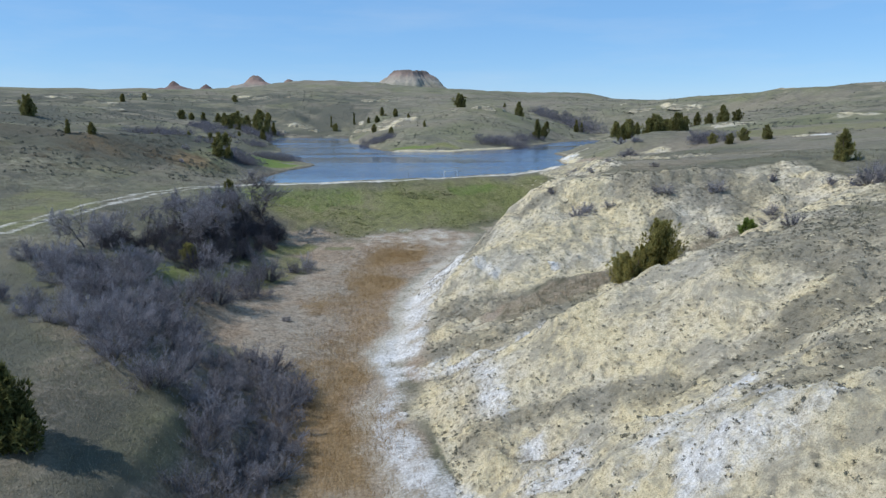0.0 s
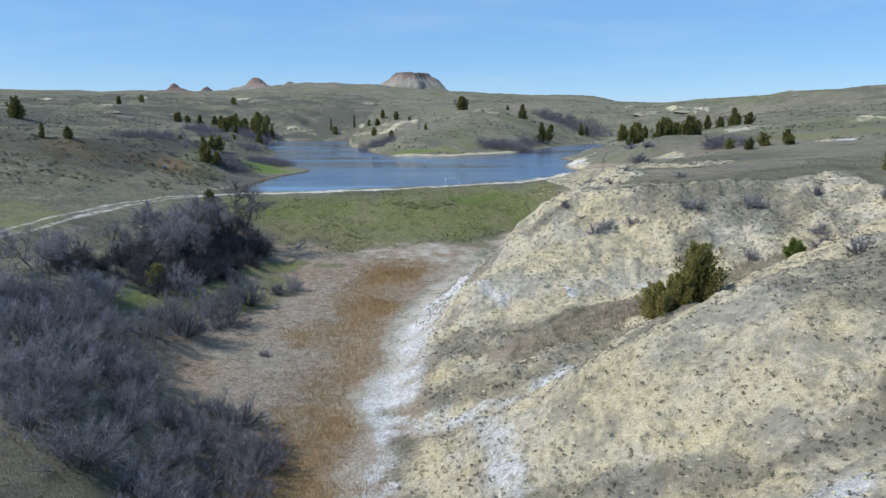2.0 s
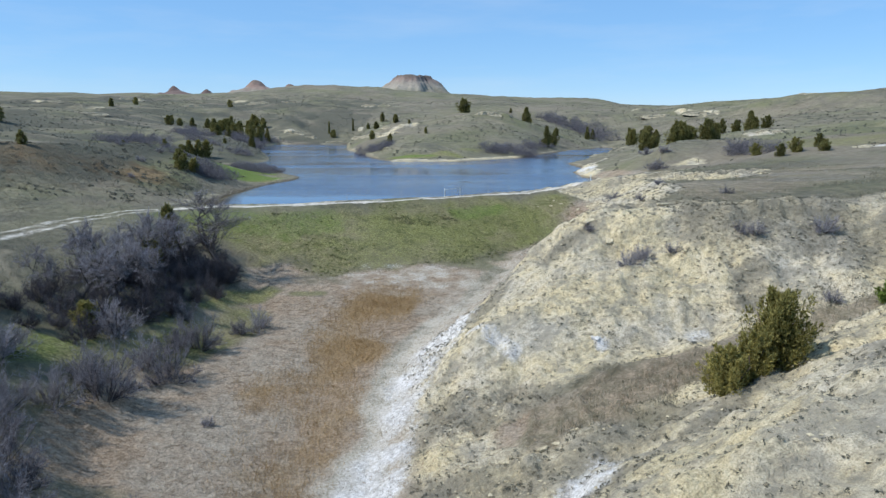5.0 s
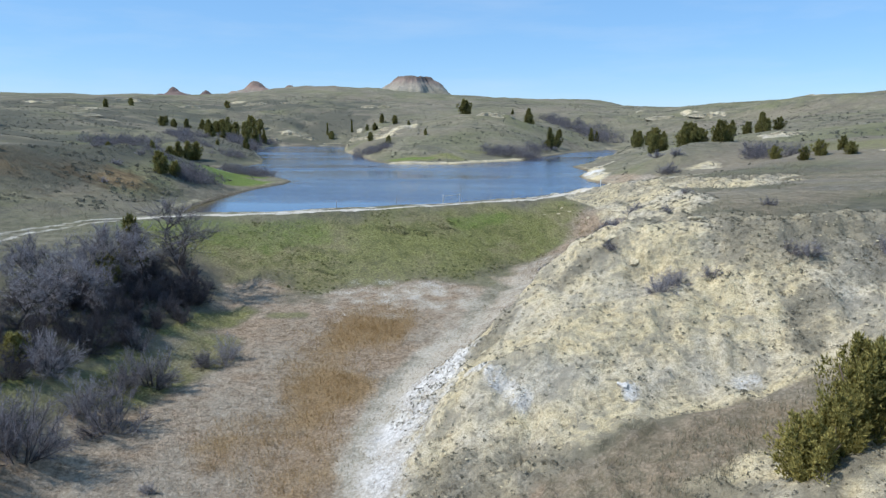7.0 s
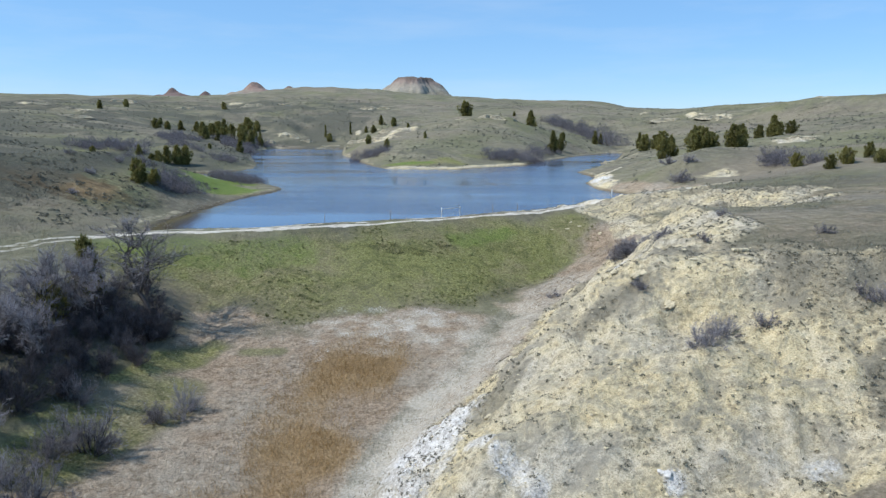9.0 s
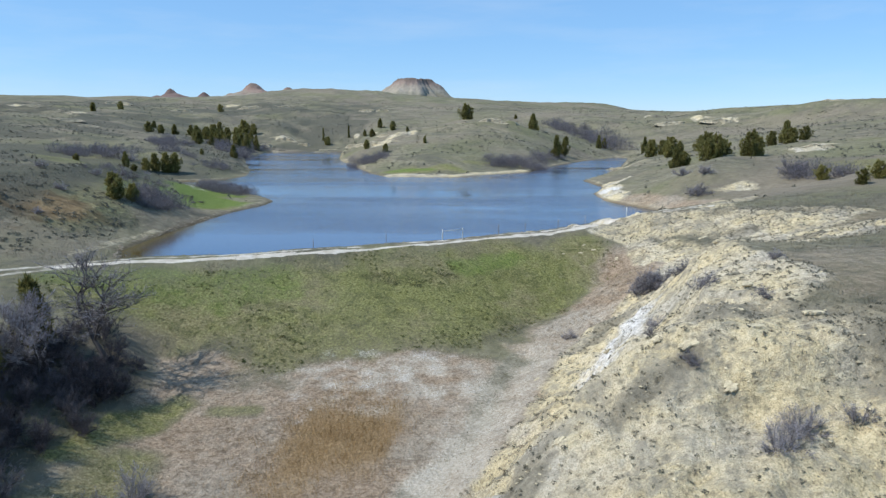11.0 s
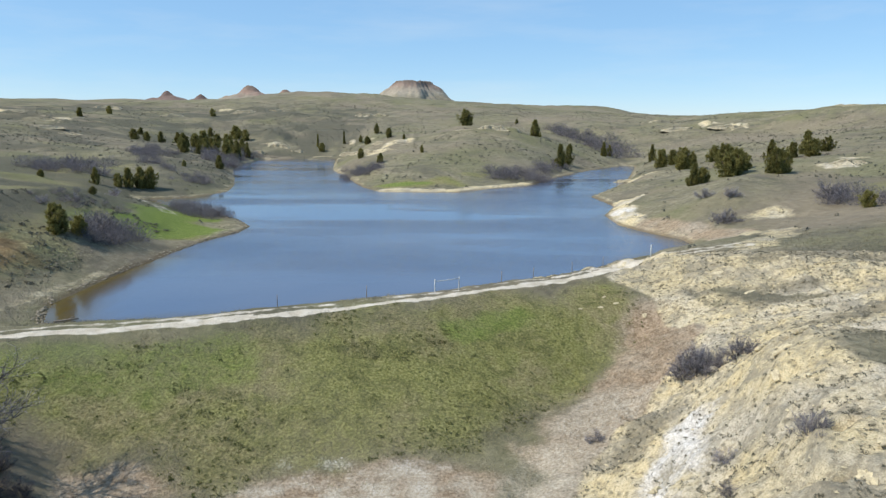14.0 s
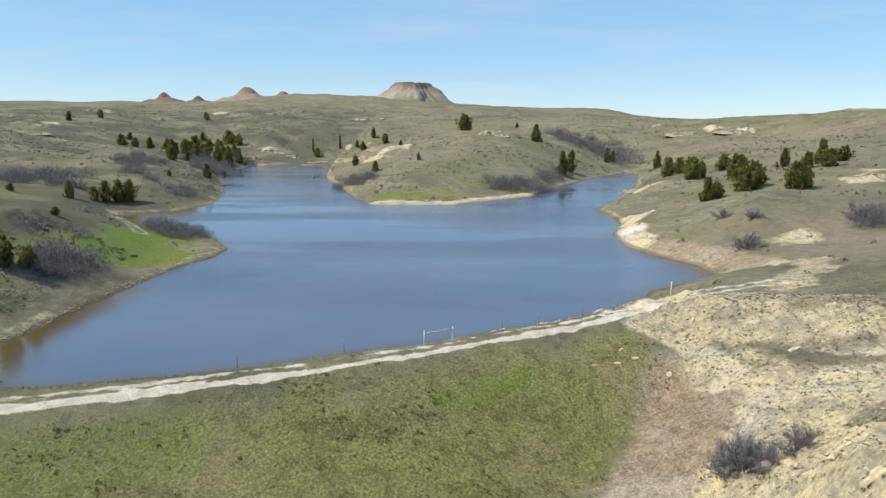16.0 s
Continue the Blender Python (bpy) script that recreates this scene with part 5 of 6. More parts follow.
# round the lake
for x, y, tall, wide, shape in ((-199, 429, 4.9, 0.9, "round"), (-149, 494, 5, 0.9, "round"), (-131, 344, 4.5, 0.9, "round"), (-127, 347, 4, 0.9, "round"), (-121, 347, 5, 0.9, "cone"),
                                (-142, 375, 3.4, 0.9, "round"), (-97, 310, 5, 0.8, "cone"), (-101, 318, 4.4, 0.9, "round"), (-105, 330, 6, 0.8, "cone"), (-103, 345, 6, 0.8, "round"),
                                (-126, 422, 5, 0.9, "round"), (-108, 352, 6, 0.9, "round"), (-112, 362, 6.5, 0.9, "cone"), (-106, 366, 6, 0.9, "round"), (-104, 380, 7, 0.8, "cone"), (-110, 385, 6, 0.9, "round"), (-116, 372, 5.5, 0.9, "round"), (-101, 357, 5, 0.9, "round"), (-107, 338, 4.5, 1, "round"), (-113, 345, 5, 0.9, "cone"), (-120, 395, 6, 1, "round"), (-99, 388, 6, 0.8, "cone"), (-92.5, 374, 7, 0.65, "cone"), (-115, 430, 7, 1.1, "round"), (-108, 425, 6, 0.9, "round"), (-100, 372, 7.5, 0.7, "cone"), (-95, 352, 7.5, 0.7, "cone"), (-93.5, 362, 8, 0.6, "cone"), (-97, 365, 7, 0.8, "cone"),
                                (-99, 338, 5.5, 0.8, "round"), (-95, 319, 4.4, 0.8, "cone"), (-73, 277, 4.6, 0.7, "cone"), (-77, 258, 1.8, 0.9, "round"), (-77, 207, 3.9, 0.7, "cone"), (-74, 211, 3, 0.9, "round"),
                                (-72.5, 213, 4.5, 0.9, "cone"), (-70.5, 214.5, 5, 0.8, "cone"), (-69, 216.5, 5, 0.8, "round"), (-55, 164, 1.3, 1.2, "round"), (-45.4, 137, 3.6, 1.1, "round"), (-44, 139.5, 2.4, 1.1, "round"), (-86, 202, 1.6, 1.1, "round"),
                                (-69, 424, 7, 0.5, "spire"), (-65, 414, 4.6, 1, "round"), (-55, 425, 7, 0.55, "spire"), (-46, 424, 3.6, 0.8, "cone"), (-34, 354, 3.4, 0.9, "round"), (-39, 441, 5.6, 0.8, "cone"),
                                (-24, 348, 4, 0.9, "round"), (-31, 308, 3.7, 0.95, "round"), (-22, 290, 3.4, 0.95, "round"), (-8, 296, 2.5, 0.8, "round"), (-17, 338, 2.2, 0.9, "cone"), (9.5, 390, 8, 0.95, "round"),
                                (42, 380, 8, 0.75, "cone"), (42, 305, 8.5, 0.65, "cone"), (47, 318, 5.5, 0.8, "round"), (52, 343, 3.6, 1, "round"), (43, 480, 3, 0.8, "cone"), (70, 360, 6.3, 0.6, "cone"), (74, 366, 5, 0.7, "cone")):
    juniper(x, y, tall, wide, shape, group="junipers round the lake")
for x, y, tall, wide, shape in ((85, 338, 8.5, 0.6, "cone"), (71, 280, 7, 0.9, "round"), (76, 285, 6, 0.8, "round"), (69, 254, 7.5, 0.9, "round"), (73, 258, 6, 0.9, "cone"), (51.5, 196, 5.4, 0.8, "cone"), (54, 198, 4, 0.9, "round"),
                                (84, 270, 6, 1.1, "round"), (88, 268, 5, 1, "round"), (71, 230, 7.2, 0.9, "round"), (74, 233, 6.5, 0.9, "cone"), (61, 202, 6, 0.85, "round"), (63.5, 204, 6.5, 0.8, "round"), (72, 221, 5, 0.9, "round"),
                                (66, 206, 3.2, 1, "round"), (94, 254, 6.2, 0.8, "cone"), (64.5, 189, 6, 0.95, "round"), (67.5, 192, 5, 0.9, "round"), (93, 240, 5, 0.9, "round"), (101, 248, 7.8, 0.8, "cone"), (97, 237, 5.6, 1, "round"), (105, 245, 5, 1, "round")):
    juniper(x, y, 0.84 * tall, wide, shape, "bushy olive-green juniper on the slope above the lake", "junipers on the east shore")
for x, y, tall, wide, shape in ((-144, 239, 7.2, 0.8, "round"), (-64, 116.8, 2.4, 0.6, "cone"), (-60.8, 118.4, 2, 0.8, "round"), (-203, 470, 5, 0.9, "round"), 
                                (58, 138, 2.2, 1.1, "round"), (62, 141, 2.6, 1, "round"), (66, 139, 2.0, 1.2, "round"), (71, 150, 2.6, 1, "round"), (270, 423, 5, 0.9, "round"), (60, 152, 2.4, 1, "round")):
    juniper(x, y, tall, wide, shape, "juniper bush on a dry grassy hill", "junipers on the hills")
BANK = [((-45, 176), (-41, 174), (-37.5, 177.5), (-42, 184), (-50, 190), (-52, 186)), ((-44, 138), (-40, 139), (-39.5, 147), (-43, 150), (-47, 146)), ((14, 255), (30, 259), (34, 268), (26, 273), (12, 266)),
        ((-31, 262), (-20, 263), (-17, 272), (-28, 285), (-36, 296)), ((70, 362), (90, 362), (86, 410), (70, 440), (58, 455), (56, 430), (64, 400)), ((-104, 220), (-88, 216), (-84, 232), (-98, 238)), ((-104, 276), (-92, 280), (-94, 300), (-104, 296)),
        ((57, 156), (66, 150), (68, 162), (60, 166)), ((-86, 300), (-80, 320), (-92, 340), (-100, 326)), ((26, 275), (34, 280), (50, 318), (40, 312)), ((-112, 298), (-100, 290), (-80, 250), (-72, 240), (-84, 246), (-98, 272)),
        ((-99, 338), (-84, 294), (-78, 300), (-88, 348), (-91, 392), (-99, 380)), ((-70, 229), (-61, 228.5), (-61, 240), (-69, 242)), ((-55, 143), (-48, 152), (-47, 162), (-56, 160))]


def far_thicket(rings, counts, sizes, seed):
    """Bare shrubs on the far shores, too many to count: fans of twigs that fill low domes."""
    rng = np.random.default_rng(seed)
    tris = []
    for ring, count, size in zip(rings, counts, sizes):
        for x, y in scatter(list(ring), count, rng, 1.1):
            tall = size * rng.uniform(0.6, 1.2)
            n = 420
            d = unit(rng.normal(size=(n, 3)) * np.array([1, 1, 0.8]) + np.array([0, 0, 0.75]))
            d[:, 2] = np.abs(d[:, 2])
            reach = rng.uniform(0.15, 0.95, (n, 1)) ** 0.7
            a = d * reach * np.array([0.8, 0.8, 0.85]) * tall
            b = a + unit(d + rng.normal(0, 0.5, (n, 3)) + np.array([0, 0, 0.3])) * tall * rng.uniform(0.10, 0.26, (n, 1))
            t = slivers(a, b, 0.011 * tall * rng.uniform(0.6, 1.4, n), rng)
            stems = slivers(np.zeros((14, 3)), d[:14] * tall * 0.8, 0.014 * tall * np.ones(14), rng)
            tris.append(np.concatenate([t, stems]) + np.array([x, y, float(lie(x, y)) - 0.03 * tall]))
    return tagged(new("shore_thicket", tri_mesh("shore_thicket", np.concatenate(tris), leaf_material("shore_twigs", (0.040, 0.037, 0.042), (0.25, 0.236, 0.25), 0.25))), "bare grey thicket shrubs along the far lake shores", "shrubs", kind="stuff")


far_thicket(BANK, (34, 22, 34, 26, 40, 30, 20, 16, 26, 18, 46, 44, 16, 14), (2.4, 2.4, 3.6, 3.0, 6.0, 3.2, 2.6, 2.6, 3, 3, 2.2, 3.0, 2.0, 1.2), 9)
for x, y, size in ((-52, 153, 1.6), (-69, 198, 2.2), (42.5, 158.5, 3), (-82, 219, 3.4), (-50, 132, 1.2), (-47, 122, 1.0), (60, 161, 3.6), (47, 166, 2), (-53, 147, 1.4), (-57, 140, 1.2), (45, 172, 2.2)):
    shrub(x, y, size, 1.2, "bare grey shrub on a dry slope", "shrubs round the lake")


# ---- what nobody could count: reeds, grass, sage, rubble ----
def region(count, x0, x1, y0, y1, seed):
    rng = np.random.default_rng(seed)
    return rng.uniform(x0, x1, count), rng.uniform(y0, y1, count), rng


def blades(name, label, category, mat, x, y, tall, wide, lean, rng, per=3, spread_by=0.12):
    """Upright pointed blades in little bunches."""
    x, y, tall = (np.repeat(v, per) for v in (x, y, tall))
    a = np.stack([x + rng.normal(0, spread_by, len(x)), y + rng.normal(0, spread_by, len(x)), np.zeros(len(x))], 1)
    a[:, 2] = lie(a[:, 0], a[:, 1]) - 0.03
    way = unit(np.stack([rng.normal(0, lean, len(x)), rng.normal(0, lean, len(x)), np.ones(len(x))], 1))
    b = a + way * (tall * rng.uniform(0.6, 1.2, len(x)))[:, None]
    ob = new(name, tri_mesh(name, slivers(a, b, wide * rng.uniform(0.6, 1.3, len(x)), rng), mat))
    return tagged(ob, label, category, kind="stuff")


def clumps(name, label, category, mat, x, y, size, rng, per=18, flat=0.8):
    """Low rounded tufts of many small leaves."""
    n = len(x)
    d = unit(rng.normal(size=(n, per, 3)))
    d[..., 2] = np.abs(d[..., 2])
    s = np.asarray(size).reshape(-1, 1, 1)
    at = np.stack([x, y, lie(x, y)], 1)[:, None] + d * s * np.array([1, 1, flat]) * rng.uniform(0.5, 1.0, (n, per, 1))
    along = unit(np.cross(d, rng.normal(size=d.shape)))
    up = np.cross(d, along) + 0.5 * d
    r = s * rng.uniform(0.22, 0.42, (n, per, 1))
    corners = np.stack([at - along * r, at + along * r, at + up * r * 1.5], 2).reshape(-1, 3, 3)
    return tagged(new(name, tri_mesh(name, corners, mat)), label, category, kind="stuff")


def keep(mask, *arrays):
    return [v[mask] for v in arrays]


x, y, rng = region(60000, -24, 8, 18, 98, 61)
c = covers(x, y, lie(x, y))
x1, y1 = keep((rng.uniform(0, 1, len(x)) < c["reed"] * 0.6) & (c["amber"] < 0.5), x, y)
blades("reeds", "dry pale brown reeds and grass in the wash", "reeds", REEDS, x1, y1, rng.uniform(0.12, 0.34, len(x1)), 0.0075, 0.55, rng, 5, 0.2)
x1, y1 = keep((rng.uniform(0, 1, len(x)) < 0.7 * c["amber"] * c["reed"] ** 2), x, y)
blades("tall_reeds", "tall amber-brown reeds along the wash", "reeds", AMBER, x1, y1, rng.uniform(0.25, 0.7, len(x1)), 0.010, 0.45, rng, 6, 0.28)

x, y, rng = region(52000, -40, 22, 93, 128, 62)
c = covers(x, y, lie(x, y))
x1, y1 = keep((rng.uniform(0, 1, len(x)) < c["green"]) & (c["road"] < 0.3), x, y)
blades("dam_grass", "short green grass on the dam's face", "grass", GRASS, x1, y1, rng.uniform(0.05, 0.18, len(x1)) * (1 + 0.6 * vnoise(x1 / 2.5, y1 / 2.5, 55)), 0.016, 0.7, rng, 3, 0.16)

x, y, rng = region(9000, -28, -11, 18, 46, 85)
c = covers(x, y, lie(x, y))
x1, y1 = keep(~inside(x, y, DRAW) & (fbm(x, y, 1.6, 3, 86) > -0.2), x, y)
blades("slope_grass", "pale grey-green tussock grass beside the thicket", "grass", SAGE, x1, y1, rng.uniform(0.1, 0.3, len(x1)), 0.014, 0.7, rng, 5, 0.16)
DRYGRASS = leaf_material("dry_grass", (0.16, 0.145, 0.098), (0.36, 0.33, 0.235))
x, y, rng = region(52000, -62, 55, 14, 140, 63)
c = covers(x, y, lie(x, y))
bushy = vnoise(x / 3.0, y / 3.0, 77)
x1, y1 = keep((c["reed"] < 0.4) & (c["clay"] < 0.5) & (c["green"] < 0.5) & (c["road"] < 0.3) & (c["chalk"] < 0.4) & (bushy > -0.35) & ~inside(x, y, SHORE), x, y)
blades("bunch_grass", "dry grey-green bunch grass of the prairie", "grass", DRYGRASS, x1, y1, rng.uniform(0.12, 0.34, len(x1)), 0.022, 0.5, rng, 4, 0.14)

x, y, rng = region(110000, -3, 50, 18, 134, 64)
c = covers(x, y, lie(x, y))
bushy = fbm(x, y, 5, 3, 78)
x1, y1 = keep((c["clay"] > 0.4) & (c["road"] < 0.3) & (rng.uniform(0, 1, len(x)) < 0.20 + 0.35 * step(-0.1, 0.8, bushy) + 0.25 * c["grown"]), x, y)
size = 0.045 + 0.11 * np.random.default_rng(65).uniform(0, 1, len(x1)) ** 1.5
clumps("sagebrush", "small grey-green sage tufts dotted over pale clay", "sagebrush", TUFT, x1, y1, size, rng, 12, 0.7)

x, y, rng = region(60000, -260, 260, 135, 620, 66)
c = covers(x, y, lie(x, y))
bushy = fbm(x, y, 28, 4, 79)
x1, y1 = keep(~inside(x, y, SHORE) & (lie(x, y) > 0.4) & (rng.uniform(0, 1, len(x)) < 0.14 + 0.25 * (x < -40) + 0.85 * step(0.05 - 0.2 * (x < -40), 0.5, bushy)) & (c["green"] < 0.4), x, y)
clumps("far_sagebrush", "grey sage and low brush scattered over far hills", "sagebrush", leaf_material("far_sage_leaves", (0.085, 0.084, 0.066), (0.20, 0.194, 0.155)), x1, y1, 0.16 + 0.55 * rng.uniform(0, 1, len(x1)) ** 3, rng, 9)
x, y, rng = region(16000, -110, -40, 92, 160, 81)
d, f = off_line(x, y, [(-100, 98), (-75, 103), (-60, 108), (-51, 116), (-47, 126), (-48, 150)])
rows = lie(x, y) / 0.75 + 0.9 * fbm(x, y, 6, 3, 15)
rows = rows - np.floor(rows)
x1, y1 = keep((d < 11) & ((rows > 0.62) & (rows < 0.95) | (rng.uniform(0, 1, len(x)) < 0.12)) & (fbm(x, y, 4, 3, 82) > -0.15) & ~inside(x, y, SHORE), x, y)
clumps("hill_brush", "dark low brush in rows along the turf steps", "brush", bpy.data.materials["far_sage_leaves"], x1, y1, 0.10 + 0.28 * rng.uniform(0, 1, len(x1)) ** 1.5, rng, 14)


def rubble(name, label, mat, x, y, size, rng):
    """Angular stones, half sunk."""
    base = np.array([(1, 0, 0), (0, 1, 0), (-1, 0, 0), (0, -1, 0), (0, 0, 0.8), (0, 0, -0.6)], float)
    faces = np.array([(0, 1, 4), (1, 2, 4), (2, 3, 4), (3, 0, 4), (1, 0, 5), (2, 1, 5), (3, 2, 5), (0, 3, 5)])
    n = len(x)
    v = base[None] * rng.uniform(0.55, 1.3, (n, 6, 1)) * size[:, None, None]
    turn = rng.uniform(0, 6.28, n)
    cx, sx = np.cos(turn)[:, None], np.sin(turn)[:, None]
    v = np.stack([v[..., 0] * cx - v[..., 1] * sx, v[..., 0] * sx + v[..., 1] * cx, v[..., 2] * 0.7], -1)
    v += np.stack([x, y, lie(x, y) + 0.12 * size], 1)[:, None]
    ob = new(name, tri_mesh(name, v[:, faces].reshape(-1, 3, 3), mat))
    return tagged(ob, label, "stones", kind="stuff")


x, y, rng = region(30000, -6, 60, 14, 134, 67)
c = covers(x, y, lie(x, y))
x1, y1 = keep((c["clay"] > 0.5) & (c["road"] < 0.4), x, y)
rubble("rubble", "tan clods and sandstone chips on the clay slopes", STONE, x1, y1, 0.025 + 0.12 * rng.uniform(0, 1, len(x1)) ** 5, rng)
x, y, rng = region(9000, -14, 14, 28, 104, 68)
c = covers(x, y, lie(x, y))
x1, y1 = keep((c["chalk"] > 0.25), x, y)
rubble("chalk_rubble", "white chalky crumbs along the foot of the bank", PALE, x1, y1, 0.02 + 0.07 * rng.uniform(0, 1, len(x1)) ** 3, rng)
x, y, rng = region(16000, -42, -28, 112, 176, 69)
d, f = off_line(x, y, SHORE[:8])
x1, y1 = keep((d < 0.75) & (fbm(x, y, 2.5, 3, 87) > -0.3) & ~inside(x, y, SHORE), x, y)
rubble("shore_rubble", "grey-brown broken bank stones along the water", stone_material("bank_stone", (0.10, 0.085, 0.06), (0.30, 0.26, 0.19)), x1, y1, 0.05 + 0.2 * rng.uniform(0, 1, len(x1)) ** 2, rng)


# ---- stones, fence, driftwood ----
def slab_mesh(seed, sx, sy, sz):
    """A weathered sandstone slab: a broken outline, domed on top, thinning backwards."""
    rng = np.random.default_rng(seed)
    n = 26
    a = np.linspace(0, 2 * math.pi, n, endpoint=False)
    r = 0.5 * (1 + 0.30 * vnoise(np.cos(a) * 2.2 + seed * 3, np.sin(a) * 2.2, seed) + 0.16 * vnoise(a * 5, a * 0, seed + 9)) / np.maximum(np.abs(np.cos(a)), np.abs(np.sin(a))) ** 0.5
    verts, faces = [], []
    for k, (f, z) in enumerate(((0.80, -0.5), (0.97, -0.28), (1.0, 0.1), (0.90, 0.42), (0.5, 0.55))):
        for q in range(n):
            back = 0.5 + 0.5 * math.sin(a[q])
            h = z * (1 - 0.35 * back) * (1 + 0.25 * rng.uniform(-1, 1))
            verts.append((math.cos(a[q]) * r[q] * f * sx * rng.uniform(0.95, 1.05), math.sin(a[q]) * r[q] * f * sy * rng.uniform(0.95, 1.05), h * sz))
    for k in range(4):
        for q in range(n):
            i, j = k * n + q, k * n + (q + 1) % n
            faces.append((i, j, j + n, i + n))
    faces.append(tuple(range(4 * n, 5 * n)))
    faces.append(tuple(reversed(range(n))))
    return mesh_of("stone", verts, faces, STONE)


SLABS = [slab_mesh(k, 1.4 + 0.3 * (k % 2), 0.95, 0.22 + 0.04 * k) for k in range(5)]
for k, (x, y, size, turn, up) in enumerate(((4.6, 59.9, 0.75, 0.1, 0.16), (3.4, 59.3, 0.45, 0.5, 0.1), (3.6, 52.2, 0.55, -0.1, 0.1), (4.5, 52.3, 0.6, 0.15, 0.1), (5.5, 52.7, 0.5, 0.3, 0.1), (6.3, 52.9, 0.55, 0.0, 0.1), (7.3, 53.5, 0.45, 0.4, 0.1), (2.6, 53.4, 0.45, -0.4, 0.1),
                                            (16.9, 82.4, 1.0, 0.9, 0.25), (15.9, 79.2, 1.2, 1.0, 0.25), (17.4, 80.6, 0.8, 0.6, 0.2), (14.4, 77.3, 0.9, 0.8, 0.2), (19.5, 92.6, 1.1, 0.4, 0.25), (18.2, 90.5, 0.8, 1.2, 0.2),
                                            (20.9, 93.6, 0.9, 0.2, 0.2), (17.5, 120.2, 0.6, 0.4, 0.12), (19.6, 118, 0.7, 1.3, 0.12), (15.9, 119.6, 0.5, 0.2, 0.1), (16.6, 121.3, 0.4, 0.9, 0.1), (13.9, 119.2, 0.35, 0.1, 0.08),
                                            (13.2, 72.0, 0.8, 0.5, 0.15), (12.0, 74.0, 0.9, 0.2, 0.2), (15.2, 74.4, 0.7, 0.1, 0.2), (28.5, 116.6, 0.8, 0.5, 0.15), (33.5, 121.0, 1.0, 0.3, 0.2), (31, 118.6, 0.7, 0.8, 0.15), (36.5, 117.4, 0.9, 0.2, 0.2), (7.6, 92.0, 0.55, 0.9, 0.2), (9.4, 92.8, 0.6, 0.8, 0.2), (11.9, 88.9, 0.7, 1.0, 0.25), (5.9, 72.6, 0.7, 0.6, 0.25), (4.6, 75.4, 0.6, 1.0, 0.2), 
                                            (14.8, 74.1, 0.8, 0.5, 0.25), (18.1, 75.0, 0.7, 0.1, 0.25), (15.2, 77.1, 0.6, 0.3, 0.2), (10.9, 75.1, 0.8, 0.7, 0.25), (3.2, 69.3, 0.45, 0.6, 0.2), (21.8, 98.4, 1.1, 0.9, 0.3), (20.6, 97.2, 0.9, 0.7, 0.25), (23.2, 99.6, 0.9, 0.4, 0.25))):
    ob = tagged(new("stone", SLABS[k % 5]), "weathered tan sandstone slab jutting from a clay slope", "stone", "sandstone slabs")
    tip = Vector((float(lie(x - 0.8, y) - lie(x + 0.8, y)) / 1.6, float(lie(x, y - 0.8) - lie(x, y + 0.8)) / 1.6, 1.6)).normalized()
    turned = Vector((0, 0, 1)).rotation_difference(tip).to_matrix().to_4x4() @ pose(0, 0, 0, 0, 0, math.degrees(turn))
    ob.matrix_basis = Matrix.Translation((x, y, float(lie(x, y)) - 0.03 * size)) @ turned @ Matrix.Diagonal((0.72 * size, 0.6 * size, 0.8 * size, 1))
white = slab_mesh(9, 0.8, 0.55, 0.35)
white.materials.clear()
white.materials.append(PALE)
for x, y, size, tilt in ((10.2, 62.5, 0.6, 0.5), (-2.6, 41.5, 0.5, 0.2)):
    ob = tagged(new("stone", white), "pale white stone slab lying on the slope", "stone", "pale stones")
    ob.matrix_basis = Matrix.LocRotScale((x, y, float(lie(x, y)) + 0.08), Euler((tilt, 0.1, RNG.uniform(-0.4, 0.4))), (size, size, size))


CLAY = stone_material("crumbling_clay", (0.25, 0.215, 0.145), (0.50, 0.44, 0.31))


def outcrop(x, y, wide, tall, seed, turn=0.0):
    """A broken clay ledge: a fluted face, and a top that runs back into the slope."""
    rng = np.random.default_rng(seed)
    across, profile = 64, ((-0.75, -0.5), (-0.5, 0.02), (-0.28, 0.2), (-0.2, 0.5), (-0.10, 0.56), (-0.04, 0.9), (0.1, 1.0), (0.6, 0.98), (1.6, 0.75), (3.0, -0.3))
    verts, faces = [], []
    u = np.linspace(-1, 1, across)
    crown = np.clip(1.15 - np.abs(u) ** 2.5 + 0.25 * vnoise(u * 4 + seed, u * 0, seed), 0.05, 1.3) * step(1.02, 0.8, np.abs(u))
    bulge = 0.8 * vnoise(u * 4, u * 0 + 3, seed + 1) + 0.22 * vnoise(u * 14, u * 0, seed + 2)
    for k, (back, high) in enumerate(profile):
        for q in range(across):
            dx, dy = u[q] * wide * 0.5, back * tall + bulge[q] * tall * 0.5 * (1 if k < 8 else 0.3) + 0.10 * tall * rng.uniform(-1, 1)
            verts.append((dx, dy, high * tall * crown[q] * (1 + 0.08 * rng.uniform(-1, 1)) - 0.12 * tall))
    for k in range(len(profile) - 1):
        for q in range(across - 1):
            i = k * across + q
            faces.append((i, i + 1, i + 1 + across, i + across))
    ob = tagged(new("outcrop", mesh_of("outcrop", verts, faces, CLAY)), "broken cream clay ledge jutting from a grassy hill", "outcrop", "clay ledges on the hills")
    ob.matrix_basis = Matrix.Translation((x, y, float(lie(x, y)) - 0.22 * tall)) @ pose(0, 0, 0, 0, 0, turn)
    return ob


